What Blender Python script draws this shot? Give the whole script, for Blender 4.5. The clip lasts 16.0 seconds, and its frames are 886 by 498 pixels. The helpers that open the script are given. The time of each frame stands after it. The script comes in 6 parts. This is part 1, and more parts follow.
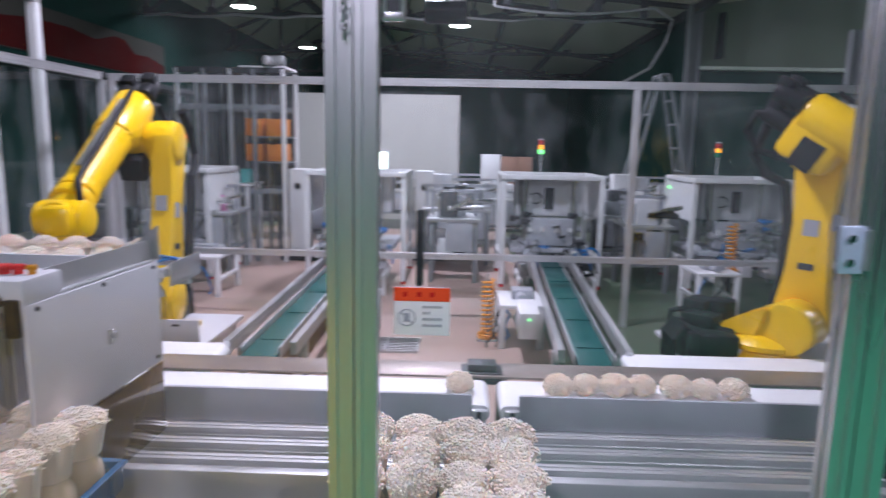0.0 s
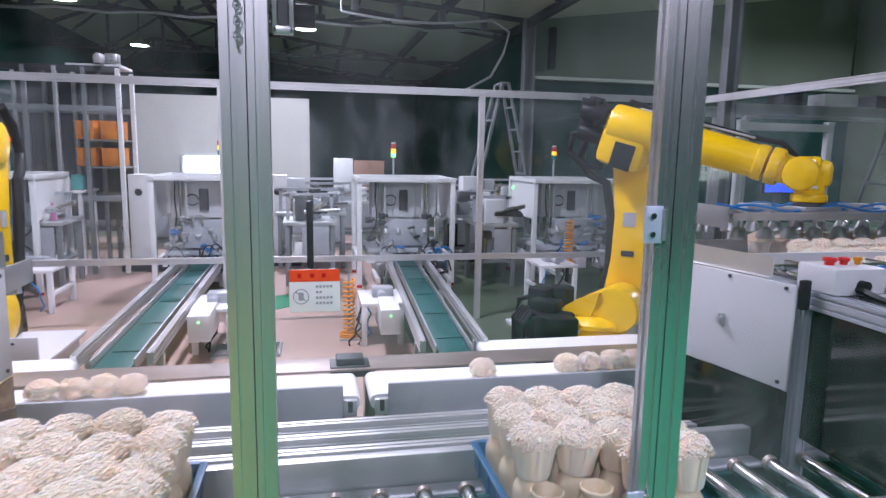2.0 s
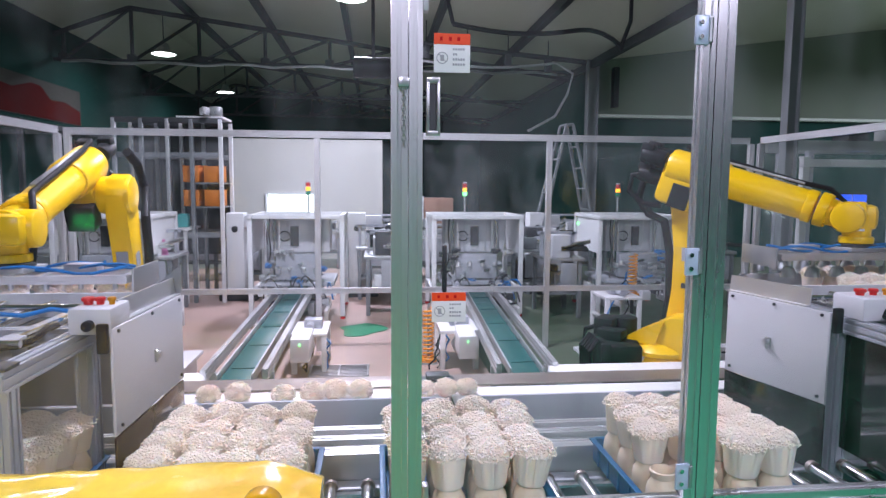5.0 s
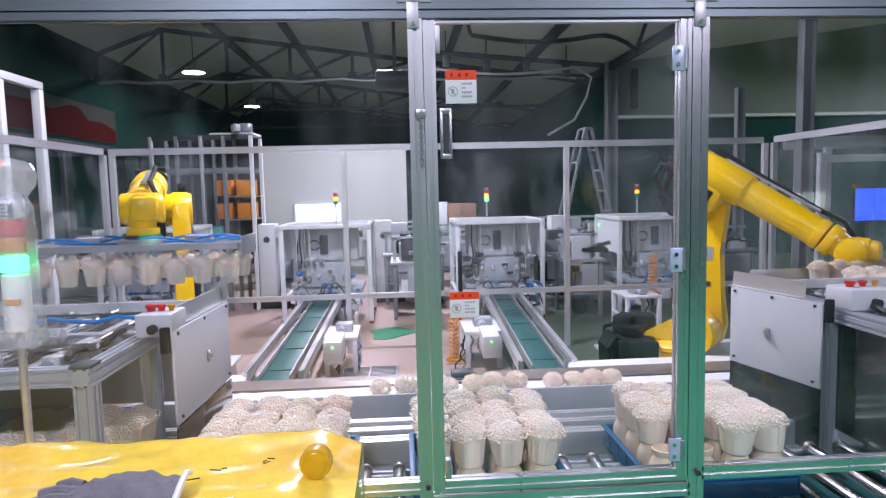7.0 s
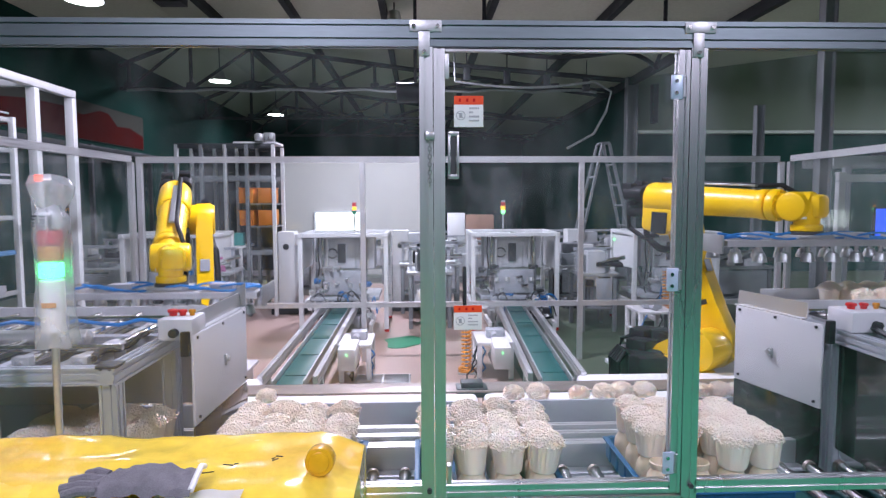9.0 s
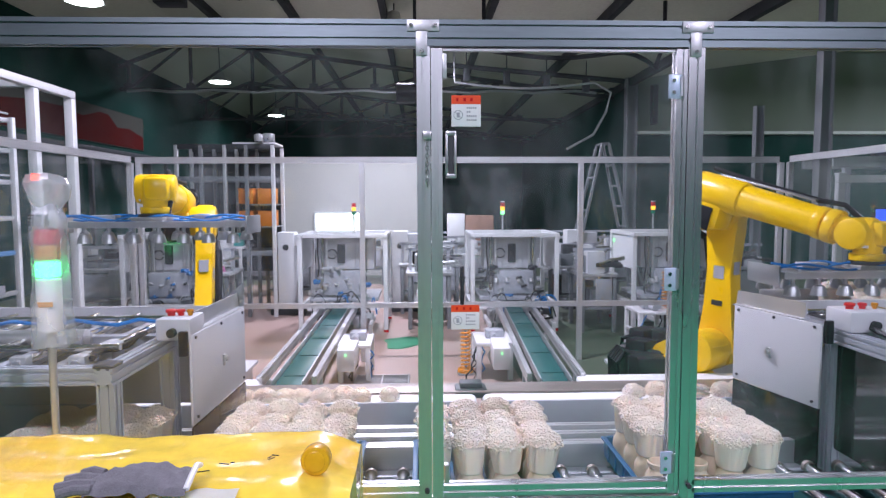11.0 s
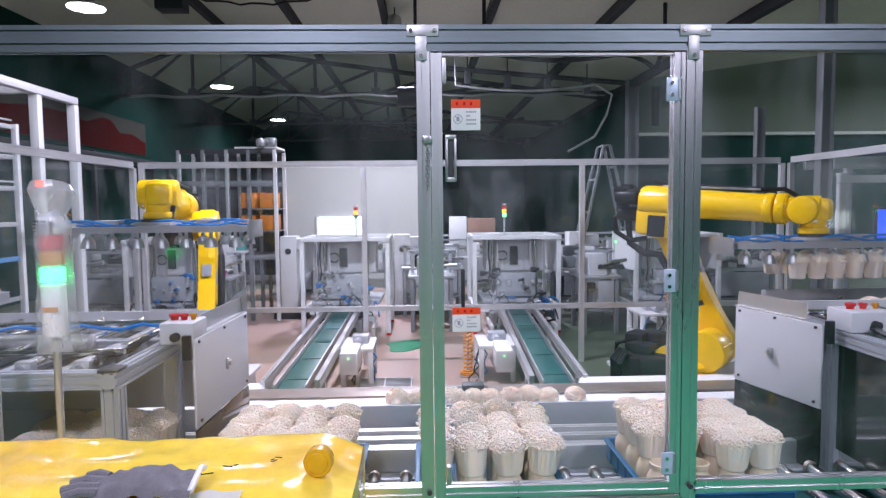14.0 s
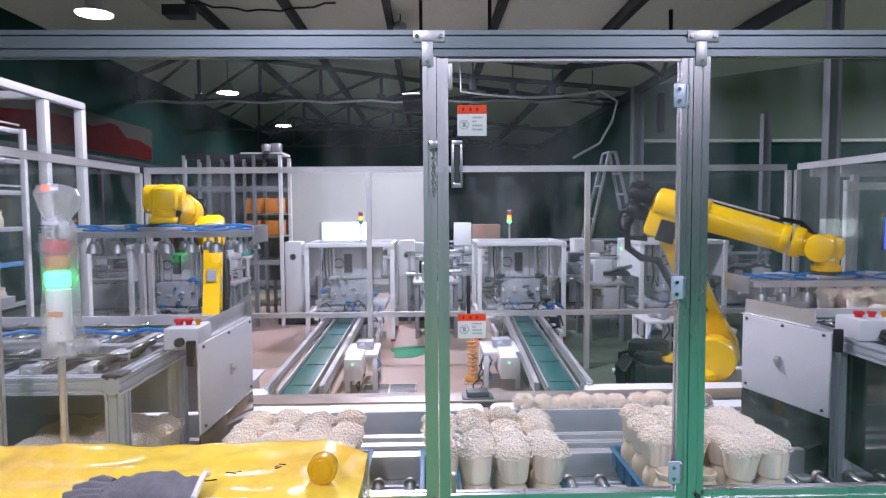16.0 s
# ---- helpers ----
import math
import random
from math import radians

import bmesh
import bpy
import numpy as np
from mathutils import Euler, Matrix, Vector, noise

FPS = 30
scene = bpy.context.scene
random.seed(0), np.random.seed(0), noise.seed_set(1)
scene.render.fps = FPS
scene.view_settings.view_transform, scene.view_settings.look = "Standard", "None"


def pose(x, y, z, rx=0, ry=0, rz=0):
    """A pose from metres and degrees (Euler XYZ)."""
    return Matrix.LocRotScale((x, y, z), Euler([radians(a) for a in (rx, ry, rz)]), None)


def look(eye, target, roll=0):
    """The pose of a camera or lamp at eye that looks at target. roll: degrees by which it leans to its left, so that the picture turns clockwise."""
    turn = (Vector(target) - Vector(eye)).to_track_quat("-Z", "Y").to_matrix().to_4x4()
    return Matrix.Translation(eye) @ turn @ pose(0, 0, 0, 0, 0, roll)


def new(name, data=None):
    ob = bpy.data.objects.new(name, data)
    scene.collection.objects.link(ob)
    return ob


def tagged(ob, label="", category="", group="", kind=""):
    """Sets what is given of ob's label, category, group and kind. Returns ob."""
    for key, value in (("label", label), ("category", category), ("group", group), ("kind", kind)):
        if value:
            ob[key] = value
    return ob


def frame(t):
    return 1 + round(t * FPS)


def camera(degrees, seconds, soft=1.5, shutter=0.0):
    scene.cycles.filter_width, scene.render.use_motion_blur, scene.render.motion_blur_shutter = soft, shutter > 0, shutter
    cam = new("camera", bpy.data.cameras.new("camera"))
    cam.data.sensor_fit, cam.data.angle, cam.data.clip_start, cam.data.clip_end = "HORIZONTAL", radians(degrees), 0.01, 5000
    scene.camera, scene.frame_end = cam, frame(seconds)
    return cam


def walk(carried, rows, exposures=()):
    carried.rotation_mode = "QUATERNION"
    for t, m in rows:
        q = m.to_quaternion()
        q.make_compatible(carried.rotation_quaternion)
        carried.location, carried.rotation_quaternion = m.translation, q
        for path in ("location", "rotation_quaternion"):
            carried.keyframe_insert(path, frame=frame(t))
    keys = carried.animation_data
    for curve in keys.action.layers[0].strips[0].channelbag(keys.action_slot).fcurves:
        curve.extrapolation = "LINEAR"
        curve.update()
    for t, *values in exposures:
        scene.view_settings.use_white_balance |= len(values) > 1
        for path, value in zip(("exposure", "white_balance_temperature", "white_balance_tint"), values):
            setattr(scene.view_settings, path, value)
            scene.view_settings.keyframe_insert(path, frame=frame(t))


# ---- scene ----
cam = camera(69.5, 16.0, soft=1.3, shutter=0.5)

PATH = [
    (0, (0.38, 0.77, 1.542), (0.326, 2.744, 1.222), 1.1),
    (0.5, (0.391, 0.762, 1.552), (0.662, 2.718, 1.237), 1.0),
    (1, (0.358, 0.809, 1.536), (0.793, 2.737, 1.234), 1.5),
    (1.5, (0.32, 0.748, 1.542), (0.75, 2.679, 1.248), 0.6),
    (2, (0.318, 0.611, 1.53), (0.72, 2.547, 1.232), 1.0),
    (2.5, (0.31, 0.441, 1.53), (0.679, 2.38, 1.213), 1.4),
    (3, (0.268, 0.357, 1.549), (0.662, 2.294, 1.246), 1.3),
    (3.5, (0.174, 0.309, 1.558), (0.64, 2.234, 1.279), -0.3),
    (4, (0.091, 0.246, 1.562), (0.562, 2.171, 1.297), 0.0),
    (4.5, (0.091, 0.198, 1.577), (0.407, 2.16, 1.351), 0.5),
    (5, (0.134, 0.138, 1.594), (0.346, 2.117, 1.397), 0.4),
    (7.5, (0.142, -0.161, 1.631), (0.264, 1.827, 1.449), -1.2),
    (8, (0.167, -0.179, 1.639), (0.263, 1.81, 1.459), -0.2),
    (8.5, (0.177, -0.204, 1.643), (0.256, 1.787, 1.473), -0.5),
    (9, (0.174, -0.227, 1.65), (0.246, 1.766, 1.498), -0.2),
    (11.5, (0.185, -0.227, 1.645), (0.256, 1.766, 1.496), -0.2),
    (12, (0.187, -0.223, 1.646), (0.252, 1.77, 1.495), -0.3),
    (12.5, (0.188, -0.224, 1.646), (0.246, 1.769, 1.493), -0.5),
    (13, (0.187, -0.237, 1.646), (0.242, 1.756, 1.494), -0.5),
    (13.5, (0.188, -0.242, 1.646), (0.247, 1.751, 1.496), -0.4),
    (14, (0.187, -0.241, 1.647), (0.251, 1.753, 1.507), -0.6),
    (14.5, (0.187, -0.245, 1.647), (0.244, 1.75, 1.519), -0.6),
    (15, (0.189, -0.237, 1.648), (0.261, 1.758, 1.527), -0.2),
    (15.5, (0.187, -0.23, 1.646), (0.246, 1.766, 1.528), -0.4),
    (16, (0.184, -0.232, 1.646), (0.234, 1.764, 1.525), -0.4),
]
walk(cam, [(t, look(eye, target, roll)) for t, eye, target, roll in PATH],
     exposures=[(0, -0.5), (0.6, -0.28), (1.5, -0.18), (3, -0.12), (16, -0.12)])

LAMP_COLOR = (1.04, 0.945, 1.26)
LAMP_POWER = {(-0.24, 4.9): 285, (-0.24, 10.9): 350, (-4.74, 9.6): 36, (-4.74, 16.0): 110, (-4.74, 3.2): 20, (11.3, 9.0): 540}
AISLE_POWER = 200

# ---- light ----
world = bpy.data.worlds.new("hall_air")
scene.world = world
world.use_nodes = True
world.node_tree.nodes["Background"].inputs[0].default_value = (0.55, 0.68, 0.72, 1)
world.node_tree.nodes["Background"].inputs[1].default_value = 0.02


# the one at (11.3, 9.0) is unseen, added to brighten the side bay's walls
LAMPS = [(-4.74, 3.2), (-4.74, 9.6), (-4.74, 16.0), (-4.74, 22.2), (-0.24, 4.9), (-0.24, 10.9), (0.24, 18.0), (11.3, 9.0)]
LAMP_Z = 4.6


def lamp_z(x):
    return 4.35 if x > 4 else LAMP_Z


for lx, ly in LAMPS:
    data = bpy.data.lights.new("high_bay", "AREA")
    data.shape, data.size, data.energy, data.color = "DISK", 0.5, LAMP_POWER.get((lx, ly), 130), LAMP_COLOR
    ob = new("high_bay_light", data)
    ob.matrix_world = pose(lx, ly, lamp_z(lx) - 0.06)
# the hall's lamps over the aisle, behind the camera
for lx in (-0.9, 3.0):
    data = bpy.data.lights.new("aisle_light", "AREA")
    data.shape, data.size, data.energy, data.color = "DISK", 0.5, AISLE_POWER, LAMP_COLOR
    ob = new("aisle_light", data)
    ob.matrix_world = pose(lx, -2.2, 4.24)


# ---- materials ----
def material(name, color, rough=0.5, metal=0.0, vary=0.12, scale=6.0, fine=90.0, bump=0.0, dirt=0.0, dirt_color=(0.1, 0.09, 0.08),
             stretch=(1, 1, 1), sub=0.0, island=0.0, coat=0.0):
    m = bpy.data.materials.new(name)
    m.use_nodes = True
    nt = m.node_tree
    n, l = nt.nodes, nt.links
    b = n["Principled BSDF"]
    b.inputs["Roughness"].default_value, b.inputs["Metallic"].default_value = rough, metal
    b.inputs["Coat Weight"].default_value = coat
    if sub:
        b.inputs["Subsurface Weight"].default_value = sub
        b.inputs["Subsurface Radius"].default_value = (0.02, 0.012, 0.008)
        b.inputs["Subsurface Scale"].default_value = 0.5
    tc = n.new("ShaderNodeTexCoord")
    mp = n.new("ShaderNodeMapping")
    mp.inputs["Scale"].default_value = stretch
    l.new(tc.outputs["Object"], mp.inputs["Vector"])
    big = n.new("ShaderNodeTexNoise")
    big.inputs["Scale"].default_value, big.inputs["Detail"].default_value = scale, 6
    small = n.new("ShaderNodeTexNoise")
    small.inputs["Scale"].default_value, small.inputs["Detail"].default_value = fine, 4
    l.new(mp.outputs[0], big.inputs["Vector"]), l.new(mp.outputs[0], small.inputs["Vector"])
    add = n.new("ShaderNodeMath")
    add.operation = "ADD"
    l.new(big.outputs["Fac"], add.inputs[0]), l.new(small.outputs["Fac"], add.inputs[1])
    fac = add.outputs[0]
    if island:
        geo = n.new("ShaderNodeNewGeometry")
        mul = n.new("ShaderNodeMath")
        mul.operation = "MULTIPLY_ADD"
        mul.inputs[1].default_value = island
        l.new(geo.outputs["Random Per Island"], mul.inputs[0]), l.new(fac, mul.inputs[2])
        fac = mul.outputs[0]
    rng = n.new("ShaderNodeMapRange")
    rng.inputs["From Min"].default_value, rng.inputs["From Max"].default_value = 0.6, 1.4 + island
    rng.inputs["To Min"].default_value, rng.inputs["To Max"].default_value = 1 - vary, 1 + vary
    l.new(fac, rng.inputs["Value"])
    mix = n.new("ShaderNodeMix")
    mix.data_type, mix.blend_type = "RGBA", "MULTIPLY"
    mix.inputs["Factor"].default_value = 1
    mix.inputs["A"].default_value = (*color, 1)
    l.new(rng.outputs[0], mix.inputs["B"])
    out = mix.outputs["Result"]
    if dirt:
        d = n.new("ShaderNodeTexNoise")
        d.inputs["Scale"].default_value, d.inputs["Detail"].default_value, d.inputs["Roughness"].default_value = scale * 0.6, 8, 0.7
        l.new(mp.outputs[0], d.inputs["Vector"])
        r = n.new("ShaderNodeMapRange")
        r.inputs["From Min"].default_value, r.inputs["From Max"].default_value = 0.5, 0.75
        r.inputs["To Max"].default_value = dirt
        l.new(d.outputs["Fac"], r.inputs["Value"])
        mx = n.new("ShaderNodeMix")
        mx.data_type = "RGBA"
        mx.inputs["B"].default_value = (*dirt_color, 1)
        l.new(r.outputs[0], mx.inputs["Factor"]), l.new(out, mx.inputs["A"])
        out = mx.outputs["Result"]
    l.new(out, b.inputs["Base Color"])
    rr = n.new("ShaderNodeMapRange")
    rr.inputs["From Min"].default_value, rr.inputs["From Max"].default_value = 0.3, 0.7
    rr.inputs["To Min"].default_value, rr.inputs["To Max"].default_value = max(rough - 0.08, 0.02), min(rough + 0.1, 1)
    l.new(big.outputs["Fac"], rr.inputs["Value"]), l.new(rr.outputs[0], b.inputs["Roughness"])
    if bump:
        bp = n.new("ShaderNodeBump")
        bp.inputs["Strength"].default_value, bp.inputs["Distance"].default_value = bump, 0.004
        l.new(small.outputs["Fac"], bp.inputs["Height"]), l.new(bp.outputs[0], b.inputs["Normal"])
    return m


def glowing(name, color, strength):
    m = material(name, color, 0.4)
    b = m.node_tree.nodes["Principled BSDF"]
    b.inputs["Emission Color"].default_value, b.inputs["Emission Strength"].default_value = (*color, 1), strength
    return m


def clear(name, tint, smear=0.05, rough=0.02, film=0.0):
    """A clear sheet: mostly transparent, a faint film of dust, a mirror at grazing angles."""
    m = bpy.data.materials.new(name)
    m.use_nodes = True
    n, l = m.node_tree.nodes, m.node_tree.links
    n.clear()
    out = n.new("ShaderNodeOutputMaterial")
    tr = n.new("ShaderNodeBsdfTransparent")
    tr.inputs[0].default_value = (*tint, 1)
    gl = n.new("ShaderNodeBsdfGlossy")
    gl.inputs["Roughness"].default_value = rough
    df = n.new("ShaderNodeBsdfDiffuse")
    df.inputs[0].default_value = (0.75, 0.8, 0.82, 1)
    tc = n.new("ShaderNodeTexCoord")
    mp = n.new("ShaderNodeMapping")
    mp.inputs["Scale"].default_value = (2.6, 2.6, 1.3)
    ns = n.new("ShaderNodeTexNoise")
    ns.inputs["Scale"].default_value, ns.inputs["Detail"].default_value = 1.5, 8
    l.new(tc.outputs["Object"], mp.inputs[0]), l.new(mp.outputs[0], ns.inputs["Vector"])
    mr = n.new("ShaderNodeMapRange")
    mr.inputs["From Min"].default_value, mr.inputs["From Max"].default_value = 0.42, 0.8
    mr.inputs["To Min"].default_value, mr.inputs["To Max"].default_value = film, smear
    l.new(ns.outputs["Fac"], mr.inputs["Value"])
    m1 = n.new("ShaderNodeMixShader")
    l.new(mr.outputs[0], m1.inputs[0]), l.new(tr.outputs[0], m1.inputs[1]), l.new(df.outputs[0], m1.inputs[2])
    lw = n.new("ShaderNodeLayerWeight")
    lw.inputs["Blend"].default_value = 0.5
    pw = n.new("ShaderNodeMath")
    pw.operation = "POWER"
    pw.inputs[1].default_value = 4.5
    l.new(lw.outputs["Facing"], pw.inputs[0])
    fr = n.new("ShaderNodeMath")
    fr.operation = "MULTIPLY_ADD"
    fr.inputs[1].default_value, fr.inputs[2].default_value = 0.6, 0.025
    l.new(pw.outputs[0], fr.inputs[0])
    m2 = n.new("ShaderNodeMixShader")
    l.new(fr.outputs[0], m2.inputs[0]), l.new(m1.outputs[0], m2.inputs[1]), l.new(gl.outputs[0], m2.inputs[2])
    l.new(m2.outputs[0], out.inputs[0])
    return m


ALU = material("anodised_aluminium", (0.68, 0.69, 0.7), 0.36, 0.72, 0.06, 3, 160, dirt=0.1)
ALU_FRONT = material("bright_anodised_aluminium", (0.76, 0.78, 0.79), 0.3, 0.96, 0.05, 3, 160, stretch=(1, 1, 0.1), dirt=0.06)
ALU_DULL = material("dull_aluminium", (0.55, 0.57, 0.58), 0.42, 0.75, 0.1, 4, 120, dirt=0.15)
STEEL = material("galvanised_steel", (0.52, 0.54, 0.55), 0.35, 0.85, 0.14, 9, 70, dirt=0.15)
CHROME = material("polished_roller", (0.72, 0.72, 0.7), 0.18, 1.0, 0.08, 14, 90, dirt=0.25, dirt_color=(0.3, 0.25, 0.2))
GREY_PAINT = material("light_grey_sheet", (0.62, 0.63, 0.66), 0.45, 0, 0.05, 3, 60, dirt=0.12, dirt_color=(0.4, 0.4, 0.42))
WHITE_PAINT = material("white_painted_steel", (0.78, 0.79, 0.8), 0.4, 0, 0.05, 4, 80, dirt=0.12, dirt_color=(0.5, 0.48, 0.45))
MACHINE_GREY = material("grey_machine_paint", (0.42, 0.44, 0.48), 0.45, 0.1, 0.12, 6, 60, dirt=0.3)
YELLOW = material("robot_yellow", (0.95, 0.6, 0.002), 0.34, 0, 0.05, 4, 60, dirt=0.08, dirt_color=(0.42, 0.22, 0.01), coat=0.12)
BLACK = material("black_plastic", (0.02, 0.021, 0.023), 0.45, 0, 0.2, 8, 80)
SMOKED = material("smoked_black_sheet", (0.012, 0.011, 0.011), 0.06, 0, 0.2, 3, 40)
COLUMN_GREY = material("column_paint", (0.2, 0.22, 0.23), 0.5, 0.1, 0.12, 3, 40, dirt=0.25)
# the top rail's metal, its dim reflections put into a darker base colour
ALU_RAIL = material("shaded_aluminium", (0.19, 0.235, 0.25), 0.38, 0.9, 0.1, 3, 140, stretch=(0.1, 1, 1), dirt=0.12)
LEDGE = material("pale_ledge", (0.5, 0.58, 0.5), 0.6, 0, 0.1, 2, 40)
# cream sheet far darker than cream: the wall's dim light is put into its colour
BANNER = material("dimmed_cream_banner", (0.055, 0.057, 0.047), 0.8, 0, 0.15, 1.2, 30, dirt=0.3)
CARTON = material("cardboard", (0.3, 0.17, 0.12), 0.8, 0, 0.1, 5, 60)
BROWN_SKIRT = material("brown_smoked_sheet", (0.07, 0.05, 0.04), 0.1, 0, 0.2, 3, 40)
HINGE = material("pale_blue_steel", (0.5, 0.6, 0.74), 0.35, 0.3, 0.06, 8, 90)
TABLE_ALU = material("satin_aluminium", (0.42, 0.45, 0.5), 0.42, 0.35, 0.08, 4, 140, dirt=0.12)
DARK = material("dark_steel", (0.06, 0.065, 0.07), 0.5, 0.4, 0.2, 6, 60)
DARK_GREEN = material("dark_green_wall", (0.006, 0.042, 0.032), 0.8, 0, 0.25, 0.8, 20, dirt=0.4, dirt_color=(0.007, 0.014, 0.012))
OLIVE = material("olive_wall", (0.17, 0.215, 0.16), 0.7, 0, 0.15, 0.8, 20, dirt=0.3, dirt_color=(0.06, 0.075, 0.055))
GREEN_BELT = material("green_belt", (0.012, 0.1, 0.095), 0.45, 0, 0.15, 5, 90, dirt=0.3, dirt_color=(0.05, 0.12, 0.1))
WHITE_BELT = material("white_belt", (0.82, 0.83, 0.85), 0.5, 0, 0.04, 5, 60, dirt=0.1, dirt_color=(0.55, 0.5, 0.45))
BROWN_STEEL = material("stained_steel", (0.36, 0.31, 0.28), 0.4, 0.6, 0.15, 4, 60, dirt=0.4, dirt_color=(0.22, 0.15, 0.12))
GREEN_FLOOR = material("green_epoxy_floor", (0.012, 0.25, 0.11), 0.3, 0, 0.18, 1.5, 40, dirt=0.35, dirt_color=(0.02, 0.2, 0.1))
DULL_FLOOR = material("dull_green_floor", (0.1, 0.13, 0.085), 0.35, 0, 0.2, 1.2, 30, dirt=0.5, dirt_color=(0.16, 0.13, 0.1))
BROWN_FLOOR = material("worn_floor", (0.42, 0.3, 0.25), 0.45, 0, 0.15, 1.4, 30, dirt=0.6, dirt_color=(0.16, 0.22, 0.16))
WALL_PALE = material("pale_wall_panel", (0.6, 0.59, 0.55), 0.7, 0, 0.06, 0.7, 20, dirt=0.15, dirt_color=(0.4, 0.4, 0.36))
ROOF = material("roof_sheet", (0.52, 0.54, 0.44), 0.7, 0, 0.1, 0.6, 20, dirt=0.35, dirt_color=(0.38, 0.4, 0.33))
TRUSS = material("dark_truss_paint", (0.045, 0.05, 0.052), 0.6, 0.2, 0.2, 4, 40)
CREAM = material("mushroom", (0.98, 0.83, 0.7), 0.6, 0, 0.04, 16, 200, sub=0.55, island=0.22)
STEM = material("mushroom_stems", (0.97, 0.79, 0.63), 0.55, 0, 0.08, 60, 200, bump=0.3, stretch=(1, 1, 0.06), sub=0.5)
BOTTLE = material("milky_bottle", (0.7, 0.6, 0.45), 0.3, 0, 0.1, 9, 60, sub=0.2)
BLUE_TRAY = material("blue_crate_plastic", (0.015, 0.11, 0.24), 0.4, 0, 0.1, 6, 60)
YELLOW_BAG = material("yellow_plastic_sheet", (0.95, 0.7, 0.08), 0.22, 0, 0.16, 3.2, 26, bump=0.45, dirt=0.6, dirt_color=(0.9, 0.36, 0.07), coat=0.5)
KNOB = material("knob_plastic", (0.72, 0.4, 0.015), 0.25, 0, 0.12, 8, 60, coat=0.4)
GLOVE = material("grey_knit", (0.17, 0.17, 0.185), 0.9, 0, 0.3, 20, 300, bump=0.6)
RED = material("red_plastic", (0.6, 0.02, 0.02), 0.35)
SIGN_RED = material("sign_red", (0.85, 0.08, 0.02), 0.4, vary=0.03)
SIGN_WHITE = material("sign_white", (0.8, 0.82, 0.82), 0.4, vary=0.03)
SIGN_GREY = material("sign_grey_ink", (0.35, 0.37, 0.4), 0.5, vary=0.03)
ORANGE = material("orange_hose", (0.85, 0.32, 0.01), 0.35)
ORANGE_CRATE = material("orange_crate", (0.65, 0.2, 0.02), 0.5, 0, 0.15)
BLUE_HOSE = material("blue_hose", (0.02, 0.2, 0.55), 0.35)
PURPLE_BLUE = material("blue_plastic_bin", (0.1, 0.3, 0.6), 0.5)
PINK = material("pink_plastic", (0.6, 0.2, 0.4), 0.5)
TEAL = material("teal_plastic", (0.05, 0.35, 0.33), 0.5)
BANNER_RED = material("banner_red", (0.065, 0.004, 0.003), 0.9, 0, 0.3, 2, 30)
LAMP_GLOW = glowing("lamp_glow", (0.92, 0.97, 1.0), 14)
WINDOW_GLOW = glowing("window_glow", (0.95, 0.98, 1.0), 5)
SCREEN_BLUE = glowing("blue_screen", (0.03, 0.1, 0.9), 1.6)
GLOW_GREEN = glowing("signal_green", (0.2, 1.0, 0.27), 4)
GLOW_TOWER = glowing("tower_green", (0.06, 1.0, 0.26), 5.5)
GLOW_RED = glowing("signal_red", (1.0, 0.08, 0.03), 3)
GLOW_ORANGE = glowing("signal_orange", (1.0, 0.35, 0.02), 3)
DULL_RED = material("red_lens", (0.6, 0.015, 0.02), 0.25)
DULL_AMBER = material("amber_lens", (0.6, 0.25, 0.01), 0.25)
DULL_GREEN = material("green_lens", (0.02, 0.3, 0.15), 0.25)
PANE = clear("acrylic_pane", (0.945, 0.97, 0.96), 0.07, 0.02, 0.002)
WRAP = clear("bubble_wrap", (0.9, 0.92, 0.92), 0.7, 0.2, 0.17)
for mat in (DARK_GREEN, OLIVE, BANNER_RED, TRUSS, BLACK, ROOF, BANNER):
    mat.node_tree.nodes["Principled BSDF"].inputs["Specular IOR Level"].default_value = 0.15


# ---- building helpers ----
def box(bm, c, s, bevel=0.0, turn=0.0, tilt=None):
    """A box with centre c and size s, its edges bevelled; turn: degrees about z; tilt: a whole matrix instead."""
    m = tilt if tilt is not None else pose(*c, 0, 0, turn)
    made = bmesh.ops.create_cube(bm, size=1, matrix=m @ Matrix.Diagonal((*s, 1)))
    if bevel:
        edges = list({e for v in made["verts"] for e in v.link_edges})
        bmesh.ops.bevel(bm, geom=edges, offset=min(bevel, min(s) * 0.45), segments=2, affect="EDGES", profile=0.5)
    return bm


def rod(bm, a, b, r, r2=None, seg=16, bevel=0.0):
    a, b = Vector(a), Vector(b)
    d = b - a
    m = Matrix.Translation((a + b) / 2) @ d.to_track_quat("Z", "Y").to_matrix().to_4x4()
    made = bmesh.ops.create_cone(bm, cap_ends=True, segments=seg, radius1=r, radius2=r if r2 is None else r2, depth=d.length, matrix=m)
    if bevel:
        rims = [e for e in {e for v in made["verts"] for e in v.link_edges} if any(len(f.verts) > 4 for f in e.link_faces)]
        bmesh.ops.bevel(bm, geom=rims, offset=bevel, segments=2, affect="EDGES", profile=0.5)
    return bm


